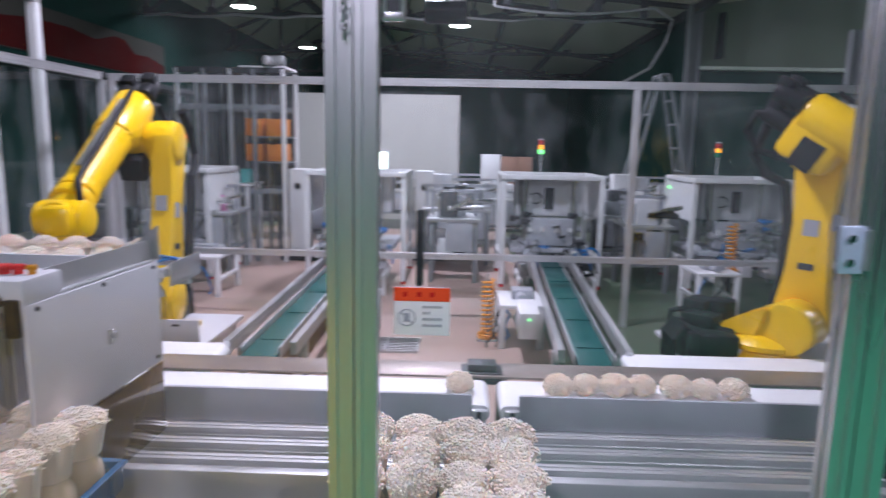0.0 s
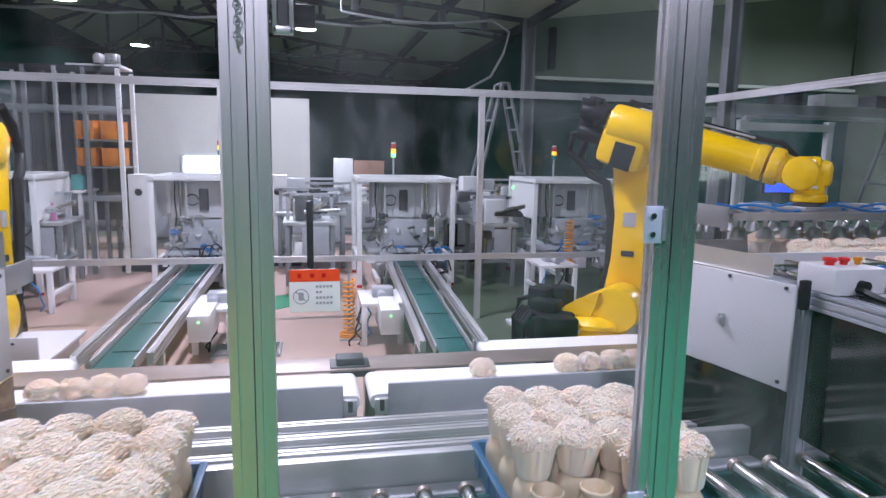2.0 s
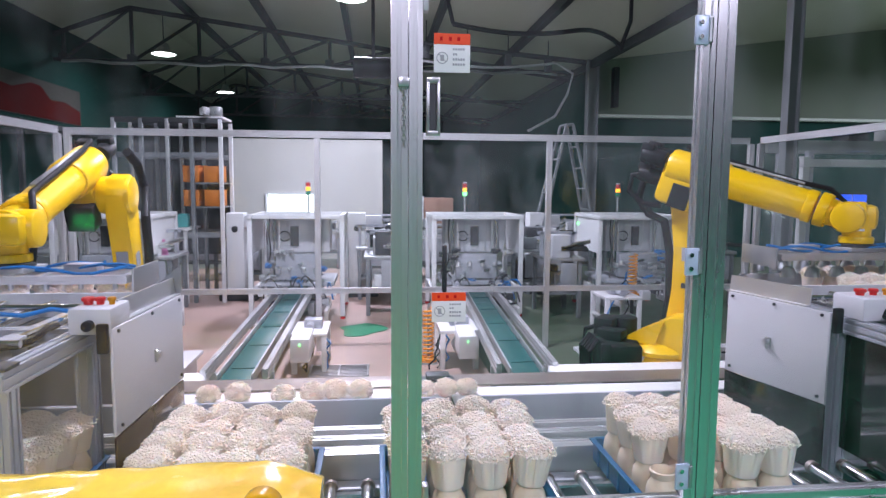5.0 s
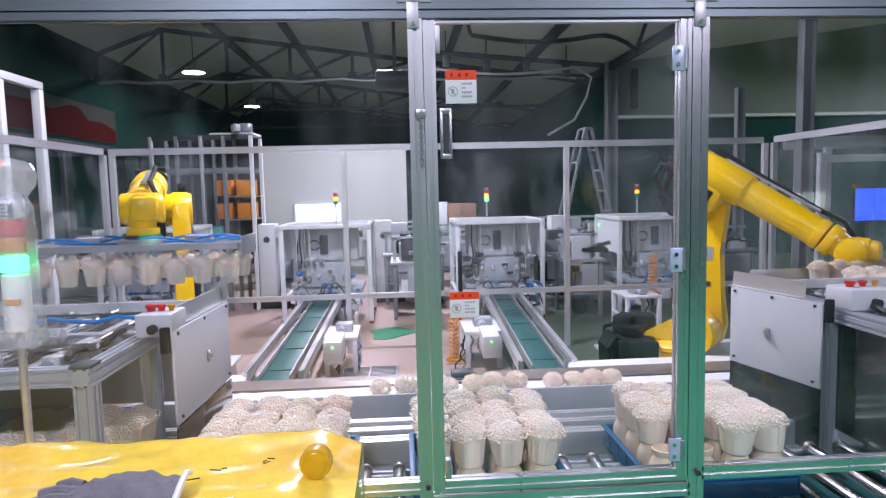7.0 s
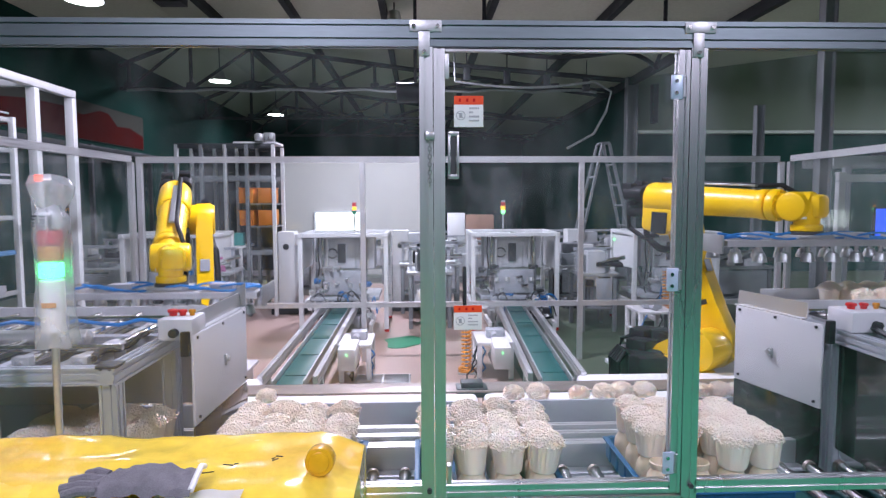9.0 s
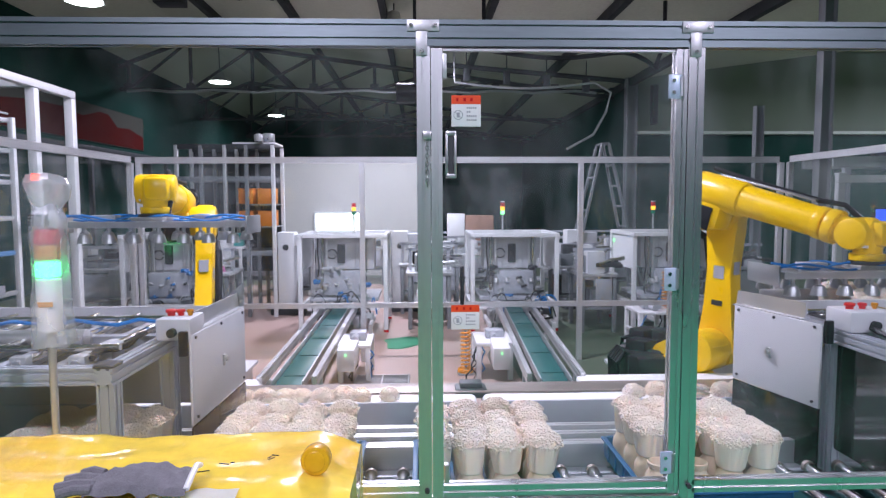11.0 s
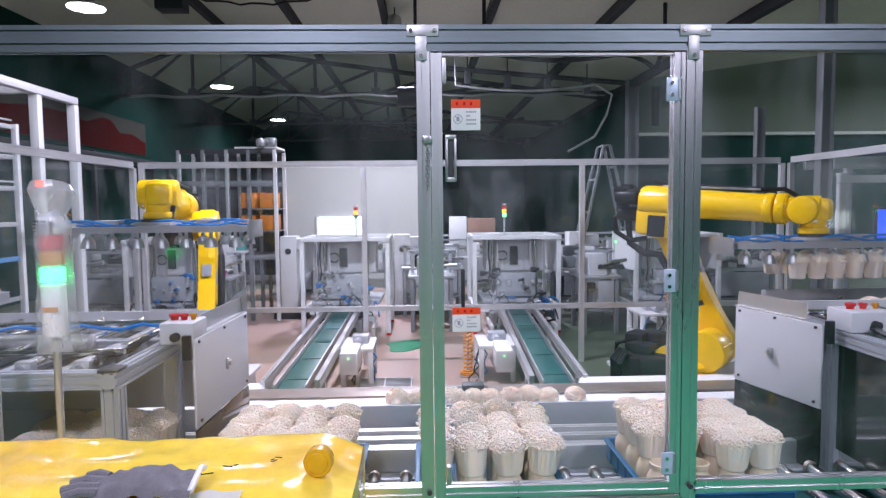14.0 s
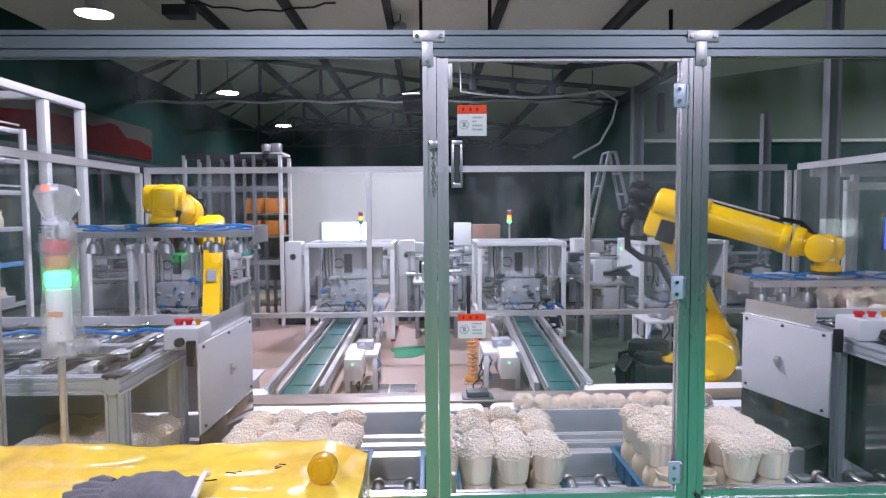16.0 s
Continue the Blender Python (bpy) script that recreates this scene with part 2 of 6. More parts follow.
def tube(bm, points, r, seg=8):
    """A round tube along a line of points."""
    rings, up = [], Vector((0.123, 0.31, 0.94))
    pts = [Vector(p) for p in points]
    for i, p in enumerate(pts):
        d = (pts[min(i + 1, len(pts) - 1)] - pts[max(i - 1, 0)]).normalized()
        u = d.cross(up).normalized()
        w = d.cross(u)
        rings.append([bm.verts.new(p + r * (math.cos(k * math.tau / seg) * u + math.sin(k * math.tau / seg) * w)) for k in range(seg)])
    for a, b in zip(rings, rings[1:]):
        for k in range(seg):
            bm.faces.new((a[k], a[(k + 1) % seg], b[(k + 1) % seg], b[k]))
    bm.faces.new(rings[0][::-1]), bm.faces.new(rings[-1])
    return bm


def lathe(bm, profile, seg=20, m=Matrix()):
    rings = []
    for r, z in profile:
        rings.append([bm.verts.new(m @ Vector((r * math.cos(k * math.tau / seg), r * math.sin(k * math.tau / seg), z))) for k in range(seg)])
    for a, b in zip(rings, rings[1:]):
        for k in range(seg):
            bm.faces.new((a[k], a[(k + 1) % seg], b[(k + 1) % seg], b[k]))
    bm.faces.new(rings[0][::-1]), bm.faces.new(rings[-1])
    return bm


def extrude(bm, outline, depth, m=Matrix()):
    """A prism: outline in x and z, from -depth/2 to depth/2 in y."""
    a = [bm.verts.new(m @ Vector((x, -depth / 2, z))) for x, z in outline]
    b = [bm.verts.new(m @ Vector((x, depth / 2, z))) for x, z in outline]
    bm.faces.new(a), bm.faces.new(b[::-1])
    for i in range(len(a)):
        j = (i + 1) % len(a)
        bm.faces.new((a[j], a[i], b[i], b[j]))
    return bm


def slot_profile(w, h):
    """The outline of a slotted aluminium profile, one slot for each 40 mm of a side."""
    pts = []

    def side(length, place):
        n = max(1, round(length / 0.04))
        for k in range(n):
            c = -length / 2 + length * (k + 0.5) / n
            for du, dv in ((-0.0055, 0), (-0.0055, -0.006), (0.0055, -0.006), (0.0055, 0)):
                pts.append(place(c + du, dv))
    side(w, lambda u, v: (u, -h / 2 - v))
    pts.append((w / 2, -h / 2))
    side(h, lambda u, v: (w / 2 + v, u))
    pts.append((w / 2, h / 2))
    side(w, lambda u, v: (-u, h / 2 + v))
    pts.append((-w / 2, h / 2))
    side(h, lambda u, v: (-w / 2 - v, -u))
    pts.append((-w / 2, -h / 2))
    return pts


def profile_bar(bm, a, b, w=0.04, h=0.04):
    """A slotted bar from a to b; w across, h upwards (for uprights w in x, h in y)."""
    a, b = Vector(a), Vector(b)
    d = (b - a).normalized()
    if abs(d.z) > 0.9:
        side, up = Vector((1, 0, 0)), Vector((0, 1, 0))
    else:
        side, up = d.cross(Vector((0, 0, 1))).normalized(), Vector((0, 0, 1))
    m = Matrix((side, d, up)).transposed().to_4x4()
    m.translation = (a + b) / 2
    return extrude(bm, slot_profile(w, h), (b - a).length, m)


def mesh_of(name, bm, mat, smooth=True):
    bmesh.ops.recalc_face_normals(bm, faces=bm.faces)
    me = bpy.data.meshes.new(name)
    bm.to_mesh(me)
    bm.free()
    me.materials.append(mat)
    if smooth:
        me.shade_smooth()
        me.set_sharp_from_angle(angle=radians(35))
    return me


def part(name, bm, mat, parent, label="", m=None):
    me = mesh_of(name, bm, mat) if isinstance(bm, bmesh.types.BMesh) else bm
    ob = new(name, me)
    ob.parent = parent
    if m is not None:
        ob.matrix_basis = m
    if label:
        tagged(ob, label)
    return ob


def thing(name, label, category, m=Matrix(), group="", kind=""):
    ob = new(name)
    ob.empty_display_size = 0.1
    ob.matrix_basis = m
    return tagged(ob, label, category, group, kind)


def solo(name, bm, mat, label, category, m=Matrix(), group="", kind=""):
    ob = new(name, mesh_of(name, bm, mat))
    ob.matrix_basis = m
    return tagged(ob, label, category, group, kind)


NB = bmesh.new

# ---- the hall ----
solo("floor", box(NB(), (3.0, 12, -0.1), (22, 34, 0.2)), GREEN_FLOOR, "worn green epoxy factory floor", "floor", kind="structure")
solo("floor_hall", box(NB(), (3.0, 16.5, 0.002), (19.6, 24.8, 0.004)), DULL_FLOOR, "dull worn green floor of the hall", "floor", kind="structure")
solo("floor_bay", box(NB(), (-1.05, 8.3, 0.006), (4.3, 8.3, 0.004)), BROWN_FLOOR, "reddish brown worn floor of the machine bay", "floor", kind="structure")
solo("wall_left", box(NB(), (-6.9, 12, 2.8), (0.2, 34, 5.6)), DARK_GREEN, "dark green side wall of the hall", "wall", kind="structure")
solo("wall_right", box(NB(), (13.1, 4.5, 2.8), (0.2, 19, 5.6)), OLIVE, "dark grey green side wall of the hall", "wall", kind="structure")
solo("wall_right_far", box(NB(), (4.95, 21.6, 2.6), (0.2, 14.8, 5.2)), DARK_GREEN, "dark side wall of the far hall", "wall", kind="structure")
solo("wall_return", box(NB(), (8.95, 14.1, 1.56), (8.1, 0.2, 3.12)), DARK_GREEN, "dark green lower wall of the side bay", "wall", kind="structure")
solo("wall_return_upper", box(NB(), (8.95, 14.16, 4.4), (8.1, 0.2, 2.56)), OLIVE, "olive grey upper wall of the side bay", "wall", kind="structure")
solo("wall_back", box(NB(), (0.5, 29.0, 3), (15, 0.2, 6)), DARK_GREEN, "dark end wall of the hall", "wall", kind="structure")
solo("wall_front", box(NB(), (3.1, -5.0, 3), (20.2, 0.2, 6)), DARK_GREEN, "dark wall behind the aisle", "wall", kind="structure")


patch = [(0.24 * math.cos(a) * (1 + 0.25 * math.sin(3 * a + 1)), 0.3 * math.sin(a) * (1 + 0.2 * math.sin(2 * a))) for a in [i * math.tau / 22 for i in range(22)]]
solo("floor_patch", extrude(NB(), patch, 0.004, pose(-0.02, 7.1, 0.012, -90, 0, 0)), GREEN_FLOOR, "worn patch of green paint on the brown floor", "floor", kind="structure")


def partition():
    """The pale wall at the end of the machine bay, with a bright window through it."""
    bm = NB()
    x0, x1, wx0, wx1, wz0, wz1 = -3.9, 0.3, -2.12, -1.16, 0.86, 1.39
    for a, b, c, d in ((x0, wx0, 0, 2.55), (wx1, x1, 0, 2.55), (wx0, wx1, 0, wz0), (wx0, wx1, wz1, 2.55)):
        box(bm, ((a + b) / 2, 14.1, (c + d) / 2), (b - a, 0.2, d - c))
    solo("wall_partition", bm, WALL_PALE, "pale panel wall behind the machines", "wall", kind="structure")
    w = thing("window_1", "brightly lit white window in the pale wall", "window", kind="structure")
    part("pane", box(NB(), ((wx0 + wx1) / 2, 14.15, (wz0 + wz1) / 2), (wx1 - wx0, 0.02, wz1 - wz0)), WINDOW_GLOW, w)
    f = NB()
    for z in (wz0 - 0.02, wz1 + 0.02):
        box(f, ((wx0 + wx1) / 2, 13.97, z), (wx1 - wx0 + 0.08, 0.06, 0.04), 0.005)
    for x in (wx0 - 0.02, wx1 + 0.02):
        box(f, (x, 13.97, (wz0 + wz1) / 2), (0.04, 0.06, wz1 - wz0), 0.005)
    part("window_frame", f, WHITE_PAINT, w)


partition()
RIDGE_X, VALLEY_X = -5.2, 4.85


def roof_z(x):
    """The underside of the roof: a steep side, a long fall to the valley, then up over the side bay."""
    if x < RIDGE_X:
        return 5.64 - 0.38 * (RIDGE_X - x)
    return 5.64 - 0.13 * (min(x, VALLEY_X) - RIDGE_X) + 0.13 * max(0, x - VALLEY_X)


def roof():
    bm = NB()
    for x0, x1 in ((-7.0, RIDGE_X), (RIDGE_X, VALLEY_X), (VALLEY_X, 13.2)):
        z0, z1 = roof_z(x0), roof_z(x1)
        extrude(bm, [(x0, z0), (x1, z1), (x1, z1 + 0.08), (x0, z0 + 0.08)], 34, Matrix.Translation((0, 12, 0)))
    solo("ceiling", bm, ROOF, "pale grey sheet roof of the hall", "ceiling", kind="structure")
    for k in range(6):
        x = -3.95 + k * 1.76
        b = box(NB(), (x, 12, roof_z(x) - 0.09), (0.11, 34, 0.16))
        solo("purlin", b, TRUSS, "dark steel roof purlin under the roof sheets", "beam", kind="structure")


roof()


def truss(y):
    t = thing("roof_truss", "dark steel lattice roof truss", "truss", group="roof trusses", kind="structure")
    xs = [-0.87 + 1.43 * k for k in range(-4, 5)]
    low = 4.28

    def high(x):
        return roof_z(x) - 0.22
    for a, b in ((-6.8, RIDGE_X), (RIDGE_X, VALLEY_X)):
        part("top_chord", rod(NB(), (a, y, high(a)), (b, y, high(b)), 0.055, seg=8), TRUSS, t)
    part("bottom_chord", rod(NB(), (-6.8, y, low), (VALLEY_X, y, low), 0.045, seg=8), TRUSS, t)
    for k, x in enumerate(xs):
        part("web_post", rod(NB(), (x, y, low), (x, y, high(x)), 0.042, seg=6), TRUSS, t)
        part("gusset", box(NB(), (x, y - 0.05, low + 0.06), (0.2, 0.012, 0.16), 0.004), TRUSS, t)
        if k + 1 < len(xs):
            part("web_member", rod(NB(), (x, y, low), (xs[k + 1], y, high(xs[k + 1])), 0.036, seg=6), TRUSS, t)


for ty in (15.2, 20.6, 26.0):
    truss(ty)


def high_bay(x, y, z):
    t = thing("high_bay_lamp", "round white high bay lamp hung from the roof, lit", "lamp", pose(x, y, z), "high bay lamps")
    part("shade", lathe(NB(), [(0.07, 0.26), (0.1, 0.24), (0.13, 0.1), (0.27, 0.02), (0.28, 0.0), (0.265, 0.0), (0.12, 0.09), (0.05, 0.1)], 24), ALU_DULL, t)
    part("diffuser", lathe(NB(), [(0.02, 0.012), (0.255, 0.012), (0.255, -0.008), (0.02, -0.03)], 24), LAMP_GLOW, t)
    part("hanger", rod(NB(), (0, 0, 0.24), (0, 0, roof_z(x) - z + 0.01), 0.012, seg=6), TRUSS, t)


for lx, ly in LAMPS:
    high_bay(lx, ly, lamp_z(lx))
for lx in (-0.9, 3.0):
    high_bay(lx, -2.2, 4.3)

# things on and before the side walls
for x, y, h, w in ((4.9, 8.6, 2.95, 0.1), (4.9, 7.15, roof_z(4.9), 0.13), (4.85, 13.9, roof_z(4.85), 0.22)):
    c = thing("wall_column", "grey steel column of the side bay", "column", pose(x, y, 0), "wall columns", "structure")
    part("web", box(NB(), (0, 0, h / 2), (w - 0.02, 0.03, h)), COLUMN_GREY, c)
    for dx in (-w / 2, w / 2):
        part("flange", box(NB(), (dx, 0, h / 2), (0.02, w, h), 0.004), COLUMN_GREY, c)
solo("wall_ledge", box(NB(), (8.95, 13.93, 3.14), (8.0, 0.22, 0.07), 0.01), LEDGE, "pale ledge between the two walls of the side bay", "ledge", kind="structure")
solo("wall_duct", box(NB(), (5.35, 13.86, 3.75), (0.12, 0.2, 0.85), 0.01), BLACK, "dark narrow box on the upper wall", "duct", kind="structure")
bn = thing("wall_banner", "cream banner in dimmed colour with a ragged red band on the green wall", "banner")
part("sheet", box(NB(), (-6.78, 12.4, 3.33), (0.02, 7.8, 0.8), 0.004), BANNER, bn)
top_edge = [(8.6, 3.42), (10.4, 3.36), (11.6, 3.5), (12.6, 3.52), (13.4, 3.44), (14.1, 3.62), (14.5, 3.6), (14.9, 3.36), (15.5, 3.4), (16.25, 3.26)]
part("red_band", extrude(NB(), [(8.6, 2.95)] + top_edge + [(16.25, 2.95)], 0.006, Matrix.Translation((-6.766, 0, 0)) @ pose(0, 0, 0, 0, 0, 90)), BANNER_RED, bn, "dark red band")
mez = thing("storage_rack", "dark steel high storage rack along the wall", "rack")
for y in (9, 12.5, 16.2):
    for x in (-6.6, -6.2):
        part("upright", box(NB(), (x, y, 1.38), (0.08, 0.08, 2.76)), DARK, mez)
part("deck", box(NB(), (-6.4, 12.6, 2.68), (0.6, 8, 0.1), 0.01), DARK, mez)

# ---- safety fence ----
TOP, FY = 2.19, 1.75


def fence_front():
    t = thing("front_fence", "slotted aluminium safety fence with clear panes", "fence")
    posts = [-2.6, -1.16, 0.195, 1.031, 2.42, 3.88]
    for x in posts:
        part("post", profile_bar(NB(), (x, FY, 0), (x, FY, TOP - 0.08), 0.05 if x == 1.031 else 0.041, 0.04), ALU_FRONT, t)
    for a, b in zip(posts, posts[1:]):
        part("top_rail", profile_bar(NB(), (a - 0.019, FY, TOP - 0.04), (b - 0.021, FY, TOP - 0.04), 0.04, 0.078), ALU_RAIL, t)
        if abs(a - 0.195) > 0.01:
            part("bottom_rail", profile_bar(NB(), (a + 0.019, FY, 0.73), (b - 0.019, FY, 0.73), 0.04, 0.04), ALU_FRONT, t)
            pn = part("pane", box(NB(), ((a + b) / 2, FY, (TOP - 0.08 + 0.75) / 2), (b - a - 0.036, 0.004, TOP - 0.08 - 0.75)), PANE, t)
            pn.visible_shadow = False
        else:
            part("bottom_rail", profile_bar(NB(), (a + 0.019, FY, 0.68), (b - 0.019, FY, 0.68), 0.04, 0.04), ALU_FRONT, t)
    for x in (posts[2], posts[3]):
        b = box(NB(), (x, FY - 0.022, TOP - 0.02), (0.096, 0.004, 0.034), 0.001)
        box(b, (x - 0.005, FY - 0.022, TOP - 0.07), (0.034, 0.004, 0.075), 0.001)
        br = part("tee_bracket", b, ALU_DULL, t, "flat steel tee bracket with bolts")
        for dx, z in ((-0.036, TOP - 0.02), (0.036, TOP - 0.02), (-0.005, TOP - 0.095)):
            part("bolt", rod(NB(), (x + dx, FY - 0.024, z), (x + dx, FY - 0.031, z), 0.006, seg=6), CHROME, br)
        part("foot_bolt", rod(NB(), (x + 0.005, FY - 0.02, 0.735), (x + 0.005, FY - 0.032, 0.735), 0.008, seg=8), DARK, t)
    # hanging chain on the gate post
    ch = NB()
    for k in range(12):
        z = 1.83 - k * 0.012
        m = pose(0.205, FY - 0.028, z, 0, 0, 90 * (k % 2)) @ pose(0, 0, 0, 90, 0, 0)
        ring = [m @ Vector((0.005 * math.cos(a), 0.008 * math.sin(a), 0)) for a in [i * math.tau / 10 for i in range(11)]]
        tube(ch, ring, 0.0016, 5)
    part("chain", ch, STEEL, t, "small hanging steel chain")
    part("chain_catch", box(NB(), (0.205, FY - 0.025, 1.845), (0.028, 0.012, 0.024), 0.003), STEEL, t)


def gate():
    t = thing("safety_gate", "closed aluminium gate with a clear pane in the safety fence", "gate")
    x0, x1, z0, z1 = 0.217, 1.004, 0.71, 2.105
    part("stile", profile_bar(NB(), (x0 + 0.018, FY, z0), (x0 + 0.018, FY, z1), 0.034, 0.04), ALU_FRONT, t)
    part("stile", profile_bar(NB(), (x1 - 0.018, FY, z0), (x1 - 0.018, FY, z1), 0.034, 0.04), ALU_FRONT, t)
    part("seal", box(NB(), ((x0 + x1) / 2, FY, z1 - 0.003), (x1 - x0 - 0.075, 0.02, 0.006)), ALU_DULL, t)
    part("rail", profile_bar(NB(), (x0 + 0.036, FY, z0 + 0.02), (x1 - 0.036, FY, z0 + 0.02), 0.04, 0.036), ALU_FRONT, t)
    pn = part("pane", box(NB(), ((x0 + x1) / 2, FY, (z0 + z1) / 2), (x1 - x0 - 0.07, 0.004, z1 - z0 - 0.012)), PANE, t)
    pn.visible_shadow = False
    for z in (1.992, 1.4, 0.812):
        h = part("hinge", box(NB(), (0.962, FY - 0.024, z), (0.038, 0.008, 0.072), 0.002), HINGE, t, "blue grey steel hinge plate")
        for dz in (-0.018, 0.018):
            part("screw", rod(NB(), (0.957, FY - 0.028, z + dz), (0.957, FY - 0.034, z + dz), 0.006, seg=8), CHROME, h)
        part("knuckle", rod(NB(), (0.983, FY - 0.028, z - 0.03), (0.983, FY - 0.028, z + 0.03), 0.006, seg=8), STEEL, h)
    b = NB()
    for dx in (-0.013, 0.013):
        box(b, (0.277 + dx, FY - 0.03, 1.786), (0.008, 0.012, 0.14), 0.003)
    for dz in (-0.064, 0.064):
        box(b, (0.277, FY - 0.03, 1.786 + dz), (0.034, 0.012, 0.014), 0.003)
    part("pull_plate", b, STEEL, t, "slim steel pull plate")
    part("pull_slot", box(NB(), (0.277, FY - 0.027, 1.786), (0.016, 0.004, 0.11)), DARK, t)
    part("bar_handle", box(NB(), (0.315, FY + 0.04, 1.378), (0.012, 0.02, 0.125), 0.004), BLACK, t, "black bar handle")
    part("upper_latch", box(NB(), (0.258, FY - 0.02, 2.05), (0.014, 0.03, 0.075), 0.003), ALU_DULL, t)
    part("latch_plate", box(NB(), (0.262, FY - 0.02, 0.79), (0.016, 0.03, 0.06), 0.003), STEEL, t)


def sign(x, z, w, h):
    t = thing("warning_sign", "white warning sign with a red head on the clear pane", "sign", pose(x, FY - 0.006, z), "gate signs")
    part("plate", box(NB(), (0, 0, 0), (w, 0.002, h), 0.0005), SIGN_WHITE, t)
    part("head_band", box(NB(), (0, -0.0015, h * 0.36), (w, 0.0015, h * 0.28)), SIGN_RED, t)
    for k, (u, ww) in enumerate(((-0.3, 0.07), (-0.05, 0.08), (0.18, 0.08))):
        part("head_bar", box(NB(), (u * w, -0.0028, h * 0.36), (ww * w, 0.001, h * 0.1)), DULL_RED, t)
    ring = [Vector((-0.27 * w + 0.15 * w * math.cos(a), -0.002, -0.13 * h + 0.15 * w * math.sin(a))) for a in [i * math.tau / 20 for i in range(21)]]
    r = tube(NB(), ring, 0.001, 5)
    rod(r, (-0.27 * w - 0.1 * w, -0.002, -0.13 * h + 0.1 * w), (-0.27 * w + 0.1 * w, -0.002, -0.13 * h - 0.1 * w), 0.001, seg=5)
    part("prohibition_ring", r, SIGN_GREY, t)
    for k, ww in enumerate((0.42, 0.16, 0.4, 0.36)):
        for i in range(int(ww / 0.07)):
            part("text_bar", box(NB(), (0.02 * w + (0.07 * i + 0.025) * w, -0.0016, h * (0.1 - 0.13 * k)), (0.05 * w, 0.001, h * 0.055)), SIGN_GREY, t)
    part("ring_figure", box(NB(), (-0.27 * w, -0.0016, -0.13 * h), (0.1 * w, 0.001, 0.16 * w)), SIGN_GREY, t)


fence_front()
gate()
sign(0.325, 1.92, 0.09, 0.094)
sign(0.322, 1.284, 0.088, 0.077)


def inner_fence(name, label, pts, rails=(2.06, 0.6), rail_h=0.06, pane=True):
    t = thing(name, label, "fence")
    for x, y in pts:
        part("post", profile_bar(NB(), (x, y, 0), (x, y, 2.03), 0.05, 0.05), ALU, t)
    for (x0, y0), (x1, y1) in zip(pts, pts[1:]):
        d = Vector((x1 - x0, y1 - y0, 0)).normalized() * 0.026
        part("top_rail", profile_bar(NB(), (x0 - d.x, y0 - d.y, 2.06), (x1 - d.x * 1.02, y1 - d.y * 1.02, 2.06), 0.05, rail_h), ALU, t)
        part("middle_rail", profile_bar(NB(), (x0 + d.x, y0 + d.y, 0.59), (x1 - d.x, y1 - d.y, 0.59), 0.05, 0.05), ALU, t)
        s = (abs(x1 - x0) - 0.05 or 0.004, abs(y1 - y0) - 0.05 or 0.004)
        s = (max(s[0], 0.004), max(s[1], 0.004))
        pn = part("pane", box(NB(), ((x0 + x1) / 2, (y0 + y1) / 2, 1.325), (*s, 1.4)), PANE, t)
        pn.visible_shadow = False


inner_fence("back_fence", "slotted aluminium fence with clear panes behind the robots", [(-2.6, 6.25), (-0.4, 6.25), (1.82, 6.25), (3.89, 6.25)])
inner_fence("side_fence", "slotted aluminium side fence with clear panes", [(-2.65, 1.82), (-2.65, 4.0), (-2.65, 6.17)])
inner_fence("side_fence", "slotted aluminium side fence with clear panes beside the table", [(3.94, 1.82), (3.94, 4.0), (3.94, 6.17)])

# ---- conveyors ----


def roller_conveyor():
    t = thing("roller_conveyor", "steel roller conveyor under the mushroom crates", "conveyor")
    for y, h in ((1.86, 0.1), (2.56, 0.15)):
        part("side_rail", box(NB(), (0.4, y, 0.41 + h / 2), (7.0, 0.04, h), 0.006), ALU_DULL, t)
    part("bed_plate", box(NB(), (0.4, 2.50, 0.45), (7.0, 0.07, 0.012), 0.003), MACHINE_GREY, t, "grey bed plate beside the rollers")
    bed = box(NB(), (0.4, 2.23, 0.37), (7.0, 0.7, 0.01))
    part("drip_pan", bed, GREEN_BELT, t, "dark green pan under the rollers")
    r = rod(NB(), (0, -0.34, 0), (0, 0.17, 0), 0.024, seg=14, bevel=0.003)
    me = mesh_of("roller", r, CHROME)
    c = mesh_of("sprocket", rod(NB(), (0, 0.17, 0), (0, 0.19, 0), 0.027, seg=12), BROWN_STEEL)
    x = -3.0
    while x < 3.8:
        ro = part("roller", me, CHROME, t, "", pose(x, 2.23, 0.49))
        part("sprocket", c, BROWN_STEEL, ro)
        x += 0.135
    for x in (-2.9, -1.4, 0.15, 1.65, 3.1):
        for y in (1.88, 2.58):
            part("leg", box(NB(), (x, y, 0.205), (0.045, 0.045, 0.41), 0.004), ALU_DULL, t)
    for x in (-2.2, -0.6, 0.9, 2.4):
        part("guide_bracket", box(NB(), (x, 1.83, 0.56), (0.05, 0.012, 0.12), 0.002), STEEL, t)


roller_conveyor()


def slide_beams():
    t = thing("transfer_rails", "row of bright aluminium beams beside the rollers", "rail frame")
    for k, y in enumerate((2.70, 2.80, 2.92, 3.04)):
        part("beam", profile_bar(NB(), (-1.6, y, 0.45), (2.6, y, 0.45), 0.045, 0.045), ALU, t)
    for x in (-1.4, 0.55, 2.4):
        part("cross_beam", profile_bar(NB(), (x, 2.66, 0.405), (x, 3.1, 0.405), 0.04, 0.04), ALU, t)
        part("leg", box(NB(), (x, 2.87, 0.19), (0.05, 0.05, 0.385)), ALU_DULL, t)
    part("lower_sheet", box(NB(), (0.5, 2.9, 0.30), (4.2, 0.5, 0.006)), ALU_DULL, t)


slide_beams()


